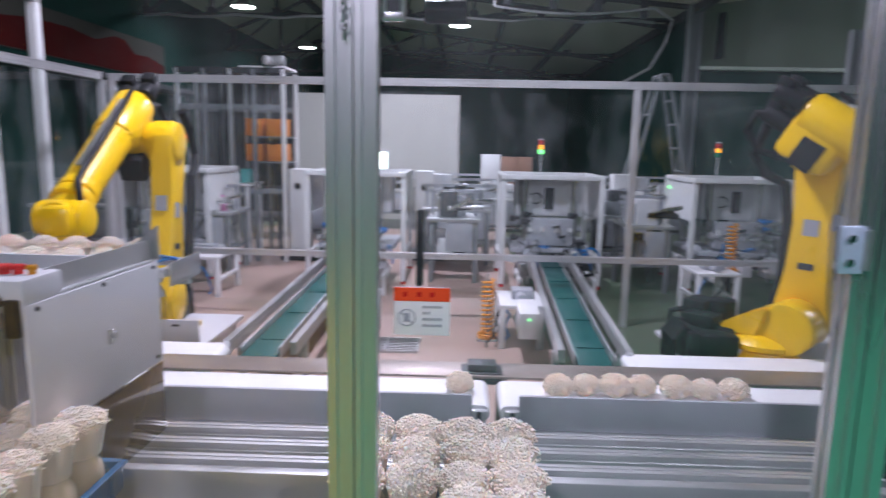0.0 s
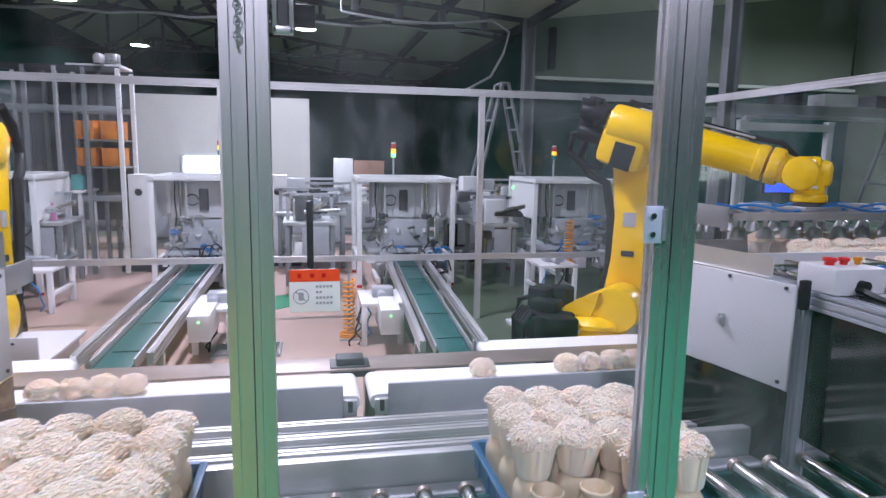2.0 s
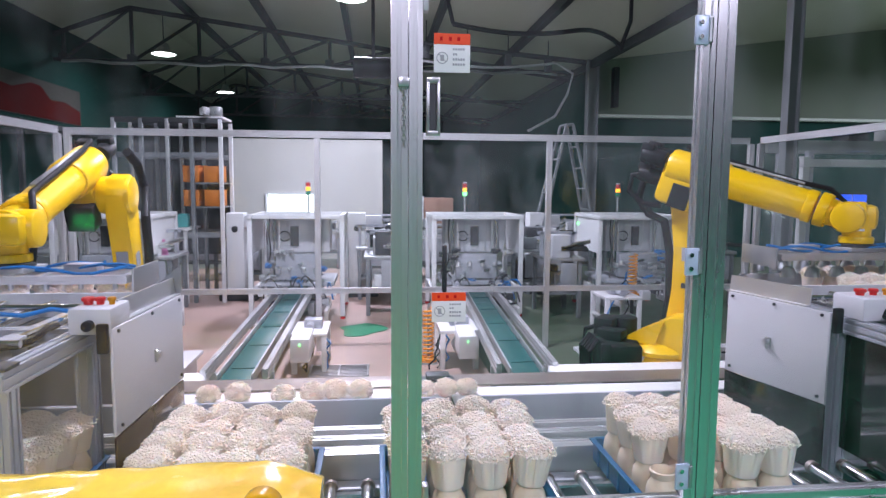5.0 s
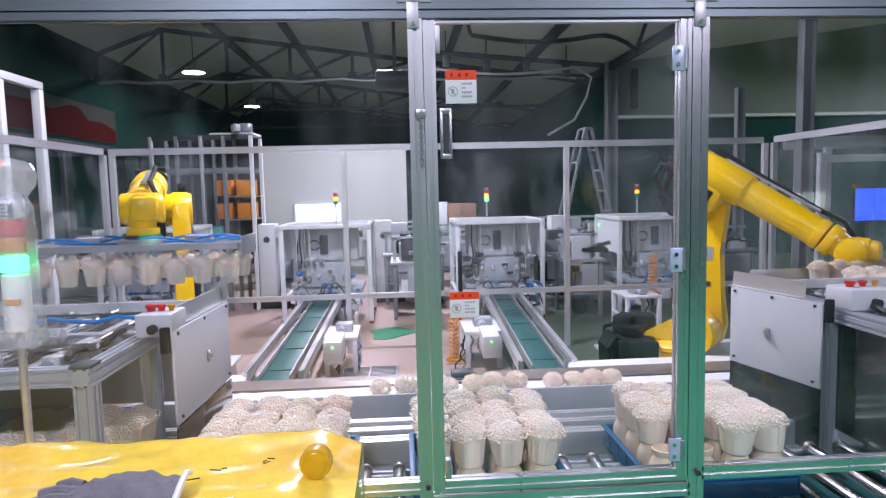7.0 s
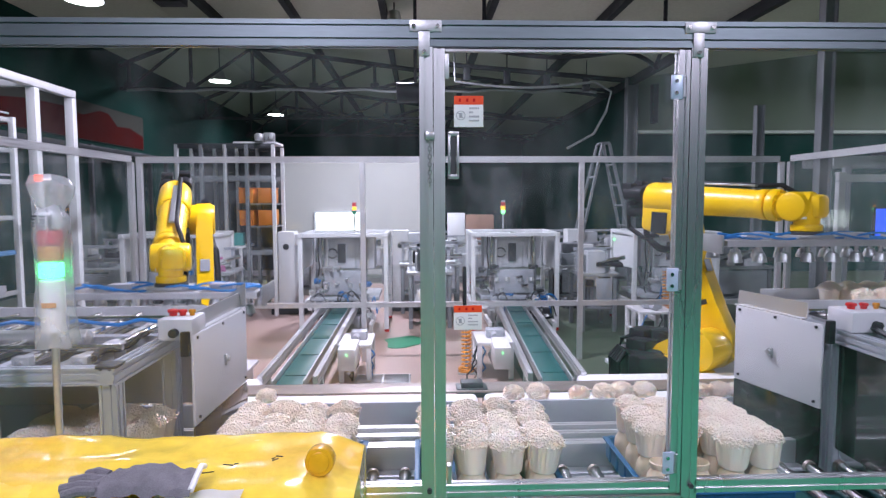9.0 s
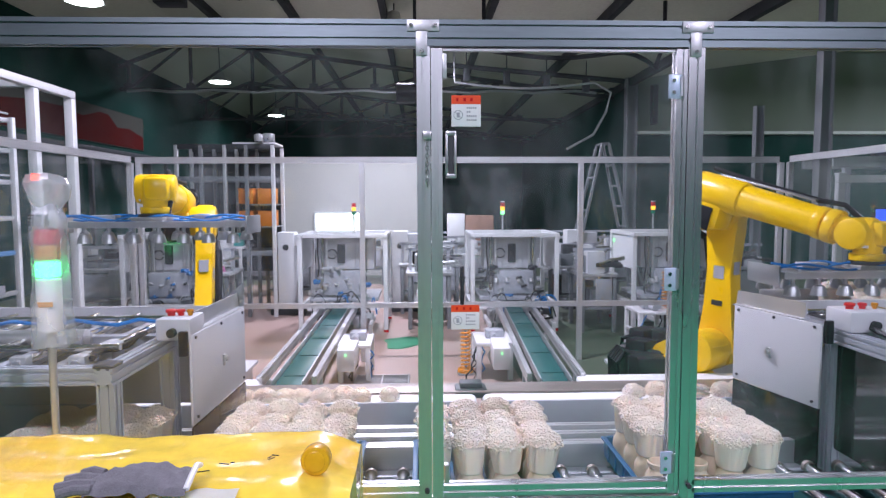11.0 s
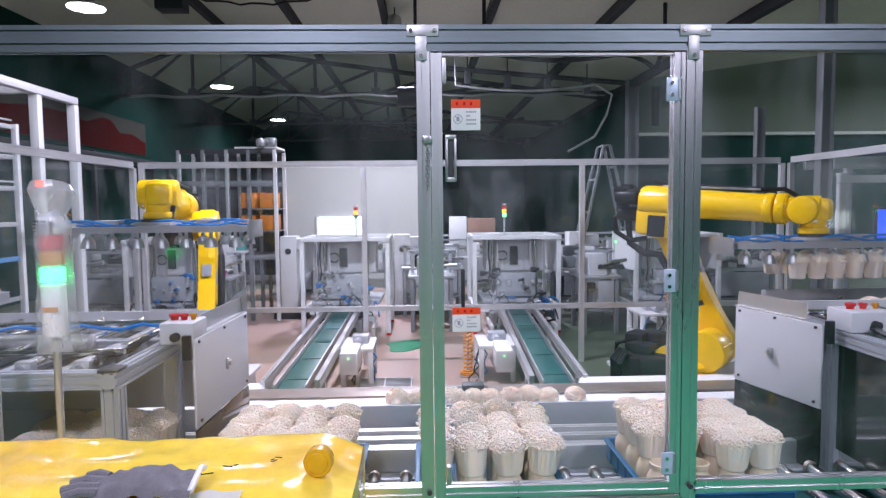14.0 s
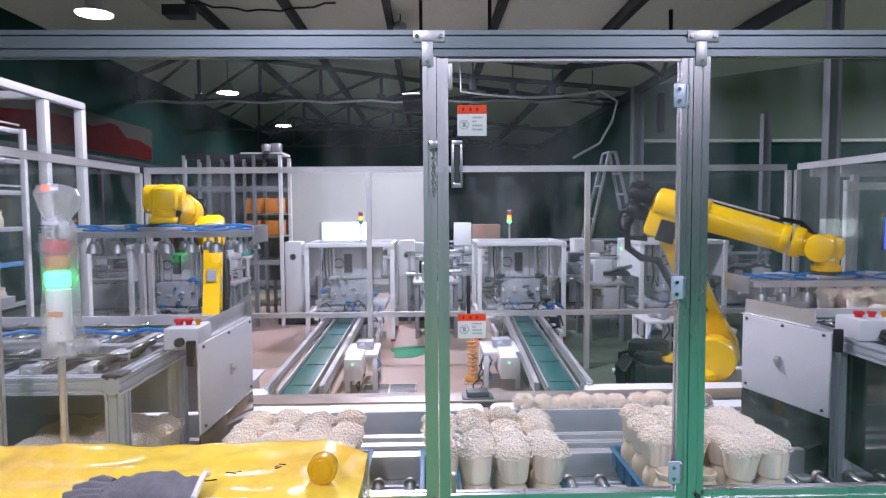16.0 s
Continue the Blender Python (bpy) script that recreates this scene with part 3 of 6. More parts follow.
def belt_conveyor(x0, x1, gap_end):
    t = thing("belt_conveyor", "white belt conveyor with grey steel side plates carrying mushrooms", "conveyor", group="mushroom belts")
    n, r = 8, 0.035
    outline = [(x0 + r - r * math.sin(math.pi * k / n), 0.41 + r * math.cos(math.pi * k / n)) for k in range(n + 1)]
    outline += [(x1 - r + r * math.sin(math.pi * k / n), 0.41 - r * math.cos(math.pi * k / n)) for k in range(n + 1)]
    part("belt", extrude(NB(), outline, 0.3, Matrix.Translation((0, 3.52, 0))), WHITE_BELT, t)
    part("front_plate", box(NB(), ((x0 + x1) / 2, 3.345, 0.425), (x1 - x0 - 0.16, 0.02, 0.158), 0.003), MACHINE_GREY, t, "grey side plate")
    part("lower_plate", box(NB(), ((x0 + x1) / 2, 3.32, 0.26), (x1 - x0 - 0.3, 0.015, 0.17), 0.004), MACHINE_GREY, t)
    part("seam_strip", box(NB(), ((x0 + x1) / 2, 3.325, 0.35), (x1 - x0 - 0.2, 0.03, 0.012), 0.002), ALU, t)
    part("back_plate", box(NB(), ((x0 + x1) / 2, 3.69, 0.365), (x1 - x0 - 0.1, 0.02, 0.08), 0.003), GREY_PAINT, t)
    e = gap_end
    s = 1 if e < (x0 + x1) / 2 else -1
    b = part("tension_block", box(NB(), (e + s * 0.05, 3.33, 0.405), (0.06, 0.03, 0.075), 0.004), ALU_DULL, t, "tension block at the belt's end")
    part("slot", box(NB(), (e + s * 0.05, 3.312, 0.415), (0.02, 0.006, 0.05)), DARK, b)
    part("motor", rod(box(NB(), (e + s * 0.12, 3.4, 0.325), (0.1, 0.12, 0.09), 0.008), (e + s * 0.12, 3.34, 0.325), (e + s * 0.2, 3.34, 0.325), 0.03), BLACK, t)
    for k in range(4):
        x = x0 + 0.25 + (x1 - x0 - 0.5) * k / 3
        part("leg", box(NB(), (x, 3.52, 0.18), (0.05, 0.22, 0.36), 0.004), ALU_DULL, t)


belt_conveyor(-5.6, 0.525, 0.525)
belt_conveyor(0.565, 8.2, 0.565)
k = box(NB(), (0.5, 3.80, 0.447), (7.6, 0.2, 0.012), 0.002)
for x in (-3, -1, 0.6, 2.2, 4):
    box(k, (x, 3.80, 0.221), (0.05, 0.12, 0.442))
solo("drip_tray", k, BROWN_STEEL, "brown stained steel strip along the mushroom belt", "tray")
g = box(NB(), (0.545, 3.42, 0.012), (0.3, 0.3, 0.02), 0.003)
solo("floor_drain", g, GREEN_FLOOR, "green painted floor plate under the belt gap", "floor plate")
cb = tube(NB(), [(0.40 + 0.032 * k, 3.30, 0.27 - 0.05 * math.sin(k * math.pi / 9)) for k in range(10)], 0.006, 6)
solo("drive_cable", cb, BLACK, "black cable hanging between the two belts", "cable")


def infeed(x_near, x_far, side):
    t = thing("infeed_conveyor", "green belt conveyor with aluminium side rails out of a machine", "conveyor", group="infeed conveyors")
    y0, y1, z0, z1 = 4.35, 8.0, 0.30, 0.36
    d = Vector((x_far - x_near, y1 - y0, z1 - z0))
    m = Matrix.Translation((x_near, y0, z0)) @ Matrix(((1, d.x / d.y, 0, 0), (0, 1, 0, 0), (0, d.z / d.y, 1, 0), (0, 0, 0, 1)))
    L = y1 - y0

    def bar(c, s, bev=0.0):
        bm = box(NB(), c, s, bev)
        bm.transform(m)
        return bm
    part("belt", bar((0, L / 2, -0.02), (0.21, L, 0.04), 0.015), GREEN_BELT, t, "green belt")
    for sx in (-1, 1):
        b = extrude(NB(), slot_profile(0.04, 0.08), L - 0.2)
        b.transform(m @ Matrix.Translation((sx * 0.2, L / 2 - 0.05, 0.03)))
        part("side_rail", b, ALU, t)
        part("inner_guide", bar((sx * 0.115, L / 2, 0.0), (0.012, L - 0.1, 0.07), 0.002), ALU_DULL, t)
        for y in (0.3, 1.8, 3.3):
            part("stand", bar((sx * 0.2, y, -0.16), (0.045, 0.045, 0.28), 0.003), ALU_DULL, t)
    for k in range(6):
        part("cleat", bar((0.02, 0.3 + 0.62 * k, 0.003), (0.18, 0.016, 0.008)), GREEN_BELT, t)
    sx = side
    c = part("drive_box", bar((sx * 0.34, 1.0, -0.02), (0.15, 0.42, 0.19), 0.01), WHITE_PAINT, t, "white drive box")
    part("pilot_light", bar((sx * 0.34, 0.787, 0.03), (0.012, 0.006, 0.012)), GLOW_GREEN, c)
    part("motor", rod(NB(), (x_near + sx * 0.3, y0 + 1.3, 0.16), (x_near + sx * 0.3, y0 + 1.5, 0.16), 0.06, bevel=0.01), STEEL, t)


infeed(-0.80, -0.79, 1)
infeed(1.185, 1.34, -1)


def cross_belt(x0, x1, end):
    t = thing("cross_belt", "short white cross belt beside the robot", "conveyor", group="cross belts")
    n, r = 8, 0.045
    outline = [(x0 + r - r * math.sin(math.pi * k / n), 0.3 + r * math.cos(math.pi * k / n)) for k in range(n + 1)]
    outline += [(x1 - r + r * math.sin(math.pi * k / n), 0.3 - r * math.cos(math.pi * k / n)) for k in range(n + 1)]
    part("belt", extrude(NB(), outline, 0.26, Matrix.Translation((0, 4.30, 0))), WHITE_BELT, t)
    part("guard", box(NB(), ((x0 + x1) / 2 + (0.1 if end < 1.5 and end > 0 else -0.1), 4.15, 0.31), (x1 - x0 - 0.4, 0.02, 0.07), 0.003), DARK, t, "dark slotted guard")
    for k in range(6):
        x = x0 + 0.45 + (x1 - x0 - 0.8) * k / 5
        part("pin", box(NB(), (x, 4.137, 0.33), (0.05, 0.008, 0.014), 0.002), STEEL, t)
    for x in (x0 + 0.3, x1 - 0.3):
        part("leg", box(NB(), (x, 4.3, 0.13), (0.06, 0.2, 0.26), 0.004), ALU_DULL, t)


cross_belt(1.34, 3.6, 1.34)
cross_belt(-2.6, -0.98, -0.98)

# ---- robots ----
ARM_UP, ARM_FORE, LIFT, REACH0, HIP = 1.055, 1.016, 0.17, 0.15, 0.280


def gripper_parts(g):
    """The wide suction rack under the robot's hand."""
    part("mount_plate", box(NB(), (0, 0, -0.2), (0.24, 0.24, 0.025), 0.004), ALU_DULL, g)
    for y in (-0.16, 0.16):
        part("rack_beam", profile_bar(NB(), (-0.62, y, -0.235), (0.62, y, -0.235), 0.04, 0.04), ALU, g)
    for x in (-0.6, -0.2, 0.2, 0.6):
        part("rack_cross", profile_bar(NB(), (x, -0.14, -0.235), (x, 0.14, -0.235), 0.04, 0.036), ALU, g)
    cup = mesh_of("suction_cup", lathe(NB(), [(0.012, 0.06), (0.012, 0.02), (0.03, 0.012), (0.042, -0.02), (0.046, -0.045), (0.03, -0.045)], 14), STEEL)
    for k in range(8):
        for y in (-0.16, 0.16):
            part("suction_cup", cup, STEEL, g, "", pose(-0.56 + 0.16 * k, y, -0.31))
    for k in range(3):
        pts = [(-0.6 + 0.08 * i, -0.1 + 0.09 * k + 0.02 * math.sin(1.3 * i + k), -0.195 + 0.02 * math.sin(0.9 * i + 2 * k)) for i in range(16)]
        part("air_hose", tube(NB(), pts, 0.008, 6), BLUE_HOSE, g, "blue air hose")
    for sx in (-1, 1):
        part("end_plate", box(NB(), (sx * 0.65, 0, -0.24), (0.012, 0.36, 0.12), 0.003), STEEL, g)
        part("valve_block", box(NB(), (sx * 0.34, 0.02, -0.2), (0.16, 0.09, 0.05), 0.006), MACHINE_GREY, g)


def robot(x, y, z, label, rear):
    """A six-axis arm; rear: the side of the base with the connector box, degrees."""
    r = thing("industrial_robot", label, "robot", pose(x, y, z), "robot arms")
    base = box(NB(), (0, 0, 0.02), (0.56, 0.5, 0.04), 0.008)
    lathe(base, [(0.22, 0.04), (0.23, 0.07), (0.2, 0.11), (0.19, 0.14)], 28)
    for k in range(4):
        a = math.pi / 4 + k * math.pi / 2
        rod(base, (0.24 * math.cos(a), 0.2 * math.sin(a), 0.04), (0.24 * math.cos(a), 0.2 * math.sin(a), 0.065), 0.022, seg=6)
    part("base", base, YELLOW, r)
    rm = pose(0, 0, 0, 0, 0, rear)
    b = box(NB(), (0.32, 0, 0.12), (0.26, 0.3, 0.2), 0.02)
    b.transform(rm)
    cb = part("connector_box", b, BLACK, r)
    b = box(NB(), (0.47, 0.03, 0.14), (0.08, 0.26, 0.2), 0.015)
    for k in range(5):
        tube(b, [(0.46, -0.1 + 0.05 * k, 0.22), (0.52, -0.1 + 0.05 * k, 0.26), (0.58, -0.11 + 0.055 * k, 0.18), (0.57, -0.12 + 0.06 * k, 0.02), (0.5, -0.12 + 0.06 * k, -0.1)], 0.018, 7)
    b.transform(rm)
    part("cable_bundle", b, BLACK, cb, "black cable bundle")
    # the turning column
    t = lathe(NB(), [(0.2, 0.13), (0.22, 0.14), (0.22, 0.17), (0.19, 0.2), (0.13, 0.23)], 28)
    extrude(t, [(-0.24, 0.16), (0.2, 0.16), (0.3, 0.24), (0.3, 0.34), (0.24, 0.41), (0.1, 0.43), (-0.02, 0.37), (-0.12, 0.28), (-0.24, 0.24)], 0.2)
    for yy in (-0.08, 0.0, 0.08):
        extrude(t, [(-0.22, 0.2), (0.0, 0.2), (0.06, 0.38), (-0.06, 0.33), (-0.18, 0.26)], 0.02, Matrix.Translation((0.0, yy - 0.06, 0.02)))
    rod(t, (REACH0, -0.13, HIP), (REACH0, 0.13, HIP), 0.16, seg=28, bevel=0.015)
    turret = part("turret", t, YELLOW, r)
    m = rod(NB(), (-0.12, -0.12, 0.14), (-0.5, -0.16, 0.14), 0.1, seg=20, bevel=0.015)
    box(m, (-0.33, -0.14, 0.24), (0.2, 0.16, 0.12), 0.015)
    part("hip_motor", m, BLACK, turret, "black servo motor")
    m = rod(NB(), (-0.3, 0.08, 0.12), (-0.3, 0.08, 0.36), 0.09, seg=20, bevel=0.012)
    box(m, (-0.42, 0.0, 0.26), (0.16, 0.2, 0.2), 0.02)
    tube(m, [(-0.45, -0.05, 0.3), (-0.56, -0.1, 0.26), (-0.58, -0.14, 0.1), (-0.5, -0.18, 0.0)], 0.02, 7)
    part("turn_motor", m, BLACK, turret, "black servo motor")
    # upper arm
    a = extrude(NB(), [(-0.15, -0.1), (0.0, -0.17), (0.14, -0.1), (0.17, 0.05), (0.12, 0.32), (0.095, 0.62), (0.12, 0.95), (0.13, 1.08), (0.06, 1.185), (-0.08, 1.185), (-0.15, 1.08), (-0.13, 0.9), (-0.105, 0.62), (-0.115, 0.34), (-0.16, 0.08)], 0.13, Matrix.Translation((0, 0.2, 0)))
    bmesh.ops.bevel(a, geom=[e for e in a.edges], offset=0.018, segments=2, affect="EDGES", profile=0.5)
    rod(a, (0, 0.1, 0), (0, 0.285, 0), 0.145, seg=26, bevel=0.012)
    rod(a, (0, 0.08, ARM_UP), (0, 0.285, ARM_UP), 0.125, seg=26, bevel=0.012)
    arm = part("upper_arm", a, YELLOW, r)
    for zz, hh, mm in ((0.6, 0.1, SIGN_GREY), (0.36, 0.04, DARK)):
        part("label_plate", box(NB(), (0.0, 0.268, zz), (0.09, 0.003, hh)), mm, arm, "small sticker with bars")
        part("label_plate", box(NB(), (0.0, 0.132, zz), (0.09, 0.003, hh)), mm, arm, "small sticker with bars")
        part("edge_label", box(NB(), (0.105, 0.2, zz + 0.04), (0.004, 0.075, hh)), mm, arm, "small sticker with bars")
    pts = [(-0.24, 0.2, 1.3), (-0.36, 0.22, 1.2), (-0.42, 0.24, 1.02), (-0.34, 0.26, 0.9), (-0.22, 0.28, 0.84), (-0.18, 0.29, 0.6), (-0.17, 0.28, 0.25), (-0.2, 0.25, 0.05), (-0.28, 0.2, -0.08)]
    part("cable_hose", tube(NB(), pts, 0.032, 10), BLACK, arm, "thick black cable hose")
    # elbow and forearm
    f = box(NB(), (-0.03, -0.02, 0.08), (0.32, 0.2, 0.36), 0.05)
    rod(f, (0, 0.08, 0), (0, -0.1, 0), 0.12, seg=24, bevel=0.012)
    rod(f, (-0.16, -0.02, LIFT), (0.24, -0.02, LIFT), 0.128, seg=26, bevel=0.02)
    fo = part("forearm", f, YELLOW, r)
    s = rod(NB(), (0.2, -0.02, LIFT), (0.78, -0.02, LIFT), 0.112, 0.1, seg=26)
    rod(s, (0.2, -0.02, LIFT), (0.235, -0.02, LIFT), 0.122, seg=26, bevel=0.008)
    rod(s, (0.76, -0.02, LIFT), (0.82, -0.02, LIFT), 0.108, seg=26, bevel=0.008)
    rod(s, (0.835, -0.02, LIFT), (0.9, -0.02, LIFT), 0.112, seg=26, bevel=0.008)
    rod(s, (0.88, -0.02, LIFT), (0.97, -0.02, LIFT), 0.095, 0.08, seg=26)
    part("tube", s, YELLOW, fo)
    bolts = NB()
    for k in range(16):
        a1 = k * math.tau / 16
        c, q = math.cos(a1), math.sin(a1)
        rod(bolts, (0.895, -0.02 + 0.099 * c, LIFT + 0.099 * q), (0.908, -0.02 + 0.099 * c, LIFT + 0.099 * q), 0.008, seg=6)
        rod(bolts, (0.235, -0.02 + 0.112 * c, LIFT + 0.112 * q), (0.246, -0.02 + 0.112 * c, LIFT + 0.112 * q), 0.008, seg=6)
    part("bolt_ring", bolts, YELLOW, fo)
    b = NB()
    for k in range(7):
        box(b, (0.36 + 0.036 * k, -0.117, LIFT + 0.01), (0.026, 0.004, 0.04))
    part("raised_bars", b, YELLOW, fo)
    m = NB()
    for dy, dz in ((-0.09, 0.2), (0.05, 0.22), (-0.02, 0.06)):
        rod(m, (-0.18, dy, dz), (-0.36, dy, dz), 0.06, seg=16, bevel=0.01)
        box(m, (-0.33, dy, dz + 0.05), (0.09, 0.09, 0.07), 0.008)
    tube(m, [(-0.34, 0.0, 0.06), (-0.42, 0.02, 0.02), (-0.42, 0.05, -0.1), (-0.3, 0.08, -0.17), (-0.16, 0.1, -0.14)], 0.022, 7)
    part("wrist_motors", m, BLACK, fo, "cluster of black servo motors")
    c = box(NB(), (0.0, -0.125, -0.02), (0.14, 0.012, 0.17), 0.004)
    part("cover", c, BLACK, fo, "black cover plate")
    if rear < 100:
        part("elbow_box", box(box(NB(), (0.13, 0.0, -0.1), (0.15, 0.17, 0.17), 0.015), (0.13, -0.09, -0.09), (0.09, 0.016, 0.09), 0.006), BLACK, fo, "black connector box under the arm")
    h = tube(NB(), [(-0.1, 0.03, 0.33), (0.1, 0.03, 0.315), (0.4, 0.03, 0.305), (0.7, 0.03, 0.30), (0.86, 0.05, 0.31), (0.98, 0.09, 0.24), (1.05, 0.1, 0.12), (1.08, 0.08, -0.02)], 0.017, 8)
    part("air_line", h, BLACK, fo, "black air line")
    h = box(NB(), (0.35, 0.0, LIFT + 0.13), (0.72, 0.05, 0.016), 0.004)
    part("cable_rail", h, STEEL, fo, "clear cable rail along the arm")
    # hand
    w = rod(NB(), (0, -0.13, 0), (0, 0.13, 0), 0.1, seg=24, bevel=0.025)
    rod(w, (-0.02, 0, 0.01), (0.1, 0, 0.01), 0.09, seg=22, bevel=0.02)
    rod(w, (0.05, 0, 0.02), (0.05, 0, -0.14), 0.088, 0.078, seg=24)
    rod(w, (0.05, 0, -0.12), (0.05, 0, -0.165), 0.098, seg=24, bevel=0.008)
    box(w, (0.1, 0.02, 0.0), (0.12, 0.16, 0.16), 0.04)
    hand = part("hand", w, YELLOW, r)
    part("hand_label", box(NB(), (0.05, -0.092, -0.075), (0.09, 0.006, 0.016)), SIGN_WHITE, hand, "small white strip")
    g = NB()
    lathe(g, [(0.09, -0.165), (0.11, -0.17), (0.11, -0.188), (0.05, -0.188)], 20)
    grip = part("gripper", g, DARK, r, "wide suction rack with blue hoses")
    gripper_parts(grip)
    return r, turret, arm, fo, hand, grip


ROBOT_R = (2.29, 4.7, 0.21)
ROBOT_L = (-1.78, 5.0, 0.21)
robot_r = robot(*ROBOT_R, "yellow six-axis robot arm with a suction rack on a steel plinth", 178)
robot_l = robot(*ROBOT_L, "yellow six-axis robot arm with a suction rack beside the roller table", 95)


def plinth(x, y, w):
    t = thing("robot_plinth", "light grey steel plinth under the robot", "plinth", group="robot plinths")
    part("body", box(NB(), (x, y, 0.09), (w - 0.1, 0.8, 0.18), 0.004), GREY_PAINT, t)
    part("top_plate", box(NB(), (x, y, 0.195), (w, 0.82, 0.03), 0.004), GREY_PAINT, t)
    f = NB()
    box(f, (x, y - 0.422, 0.29), (w, 0.02, 0.21), 0.003)
    edge = part("front_channel", f, GREY_PAINT, t)
    for k in range(7):
        part("slot", box(NB(), (x - w / 2 + 0.15 + (w - 0.3) * k / 6, y - 0.433, 0.36), (0.05, 0.004, 0.014)), DARK, edge)


plinth(2.75, 5.03, 1.8)
plinth(-1.9, 5.15, 1.2)
bx = thing("junction_box", "small white junction box on the robot plinth", "box")
part("case", box(NB(), (1.95, 4.7, 0.28), (0.16, 0.12, 0.14), 0.006), WHITE_PAINT, bx)
part("lid", box(NB(), (1.95, 4.635, 0.28), (0.13, 0.008, 0.11), 0.003), WHITE_PAINT, bx)


# ---- tables beside the gate ----
def transfer_table(s, xi, panel, deck, bx, bw, label):
    """s: +1 or -1, the side to which the table reaches from its inner edge xi."""
    t = thing("transfer_table", label, "table", group="transfer tables")
    xo = xi + s * 1.75
    top = 1.06
    for x, y in ((xi, 1.95), (xi, 2.47), (xi + s * 0.6, 4.2), (xo, 1.95), (xo, 4.2)):
        part("leg", profile_bar(NB(), (x, y, 0), (x, y, (top if y < 4 else deck - 0.03) - 0.03), 0.06, 0.06), TABLE_ALU, t)
    for y in (1.95, 2.47):
        part("cross_beam", profile_bar(NB(), (xi + s * 0.031, y, top), (xo - s * 0.031, y, top), 0.05, 0.06), TABLE_ALU, t)
    part("back_beam", profile_bar(NB(), (xi + s * 0.6, 4.2, deck - 0.03), (xo, 4.2, deck - 0.03), 0.05, 0.06), TABLE_ALU, t)
    part("side_beam", profile_bar(NB(), (xi, 1.91, top), (xi, 3.0, top), 0.06, 0.06), TABLE_ALU, t)
    part("side_beam", profile_bar(NB(), (xo, 1.91, top), (xo, 4.13, top), 0.06, 0.06), TABLE_ALU, t)
    part("corner_cap", box(NB(), (xi, 1.948, top + 0.036), (0.068, 0.078, 0.012), 0.003), DARK, t, "dark corner cap")
    part("lower_beam", profile_bar(NB(), (xi + s * 0.031, 1.95, 0.62), (xo, 1.95, 0.62), 0.04, 0.04), TABLE_ALU, t)
    part("deck", box(NB(), ((xi + xo) / 2 + s * 0.3, 3.38, deck - 0.01), (1.12, 1.66, 0.02), 0.003), MACHINE_GREY, t)
    part("back_sheet", box(NB(), ((xi + xo) / 2, 3.03, (deck + 1.12) / 2), (1.7, 0.012, 1.12 - deck), 0.002), GREY_PAINT, t)
    part("under_tray", box(NB(), ((xi + xo) / 2, 2.49, 1.02), (1.68, 1.0, 0.012), 0.003), DARK, t, "dark tray under the rods")
    if s > 0:
        part("skirt", box(NB(), ((xi + xo) / 2 + s * 0.05, 2.60, 0.6), (1.5, 0.01, 0.8)), SMOKED, t, "dark smoked skirt sheet")
    if s > 0:
        part("skirt", box(NB(), (xi, 2.75, 0.6), (0.01, 0.48, 0.62)), SMOKED, t, "dark smoked skirt sheet")
        part("skirt", box(NB(), (xi, 2.21, 0.79), (0.006, 0.45, 0.46)), SMOKED, t, "dark smoked skirt sheet")
    # bright rods and the lift's small parts
    for k in range(8):
        x = xi + s * (0.14 + 0.2 * k)
        part("rail_strip", box(NB(), (x + s * 0.07, 2.48, 1.055), (0.035, 0.94, 0.05), 0.004), (ALU, MACHINE_GREY, ALU_DULL)[k % 3], t)
        part("guide_rod", rod(NB(), (x, 2.0, 1.085), (x, 2.98, 1.085), 0.015, seg=12), CHROME, t)
        bl = part("slide_block", box(NB(), (x, 2.25 + 0.16 * (k % 3), 1.075), (0.07, 0.1, 0.06), 0.006), MACHINE_GREY, t)
        part("end_block", box(NB(), (x, 2.03, 1.075), (0.06, 0.04, 0.07), 0.005), ALU_DULL, t)
    for y in (2.15, 2.75):
        part("cross_rod", rod(NB(), (xi + s * 0.05, y, 1.11), (xo, y, 1.11), 0.012, seg=12), CHROME, t)
    for k, y in enumerate((2.0, 2.3)):
        part("stop_block", box(NB(), (xi + s * (0.75 + 0.25 * k), y, 1.12), (0.13, 0.1, 0.14), 0.008), GREY_PAINT, t)
    part("cylinder", rod(NB(), (xi + s * 0.3, 2.4, 1.1), (xi + s * 0.9, 2.4, 1.1), 0.03, seg=14, bevel=0.004), ALU, t)
    pts = [(xi + s * (0.1 + 0.09 * i), 2.62 + 0.015 * math.sin(1.7 * i), 1.115 + 0.012 * math.sin(2.1 * i)) for i in range(16)]
    part("air_hose", tube(NB(), pts, 0.009, 6), BLUE_HOSE, t, "blue air hose")
    pts = [(xi + s * (0.08 + 0.02 * math.sin(i)), 2.0 + 0.06 * i, 1.105 + 0.01 * math.sin(1.4 * i)) for i in range(9)]
    part("cable", tube(NB(), pts, 0.012, 6), BLACK, t)
    part("back_stop", box(NB(), ((xi + xo) / 2 + s * 0.3, 4.24, deck), (1.1, 0.012, 0.16), 0.003), STEEL, t)
    # inner side panel with its bent deflector
    (xa, ya), (xb, yb) = panel
    d = Vector((xb - xa, yb - ya, 0))
    turn = math.degrees(math.atan2(d.y, d.x)) - 90
    c = ((xa + xb) / 2, (ya + yb) / 2)
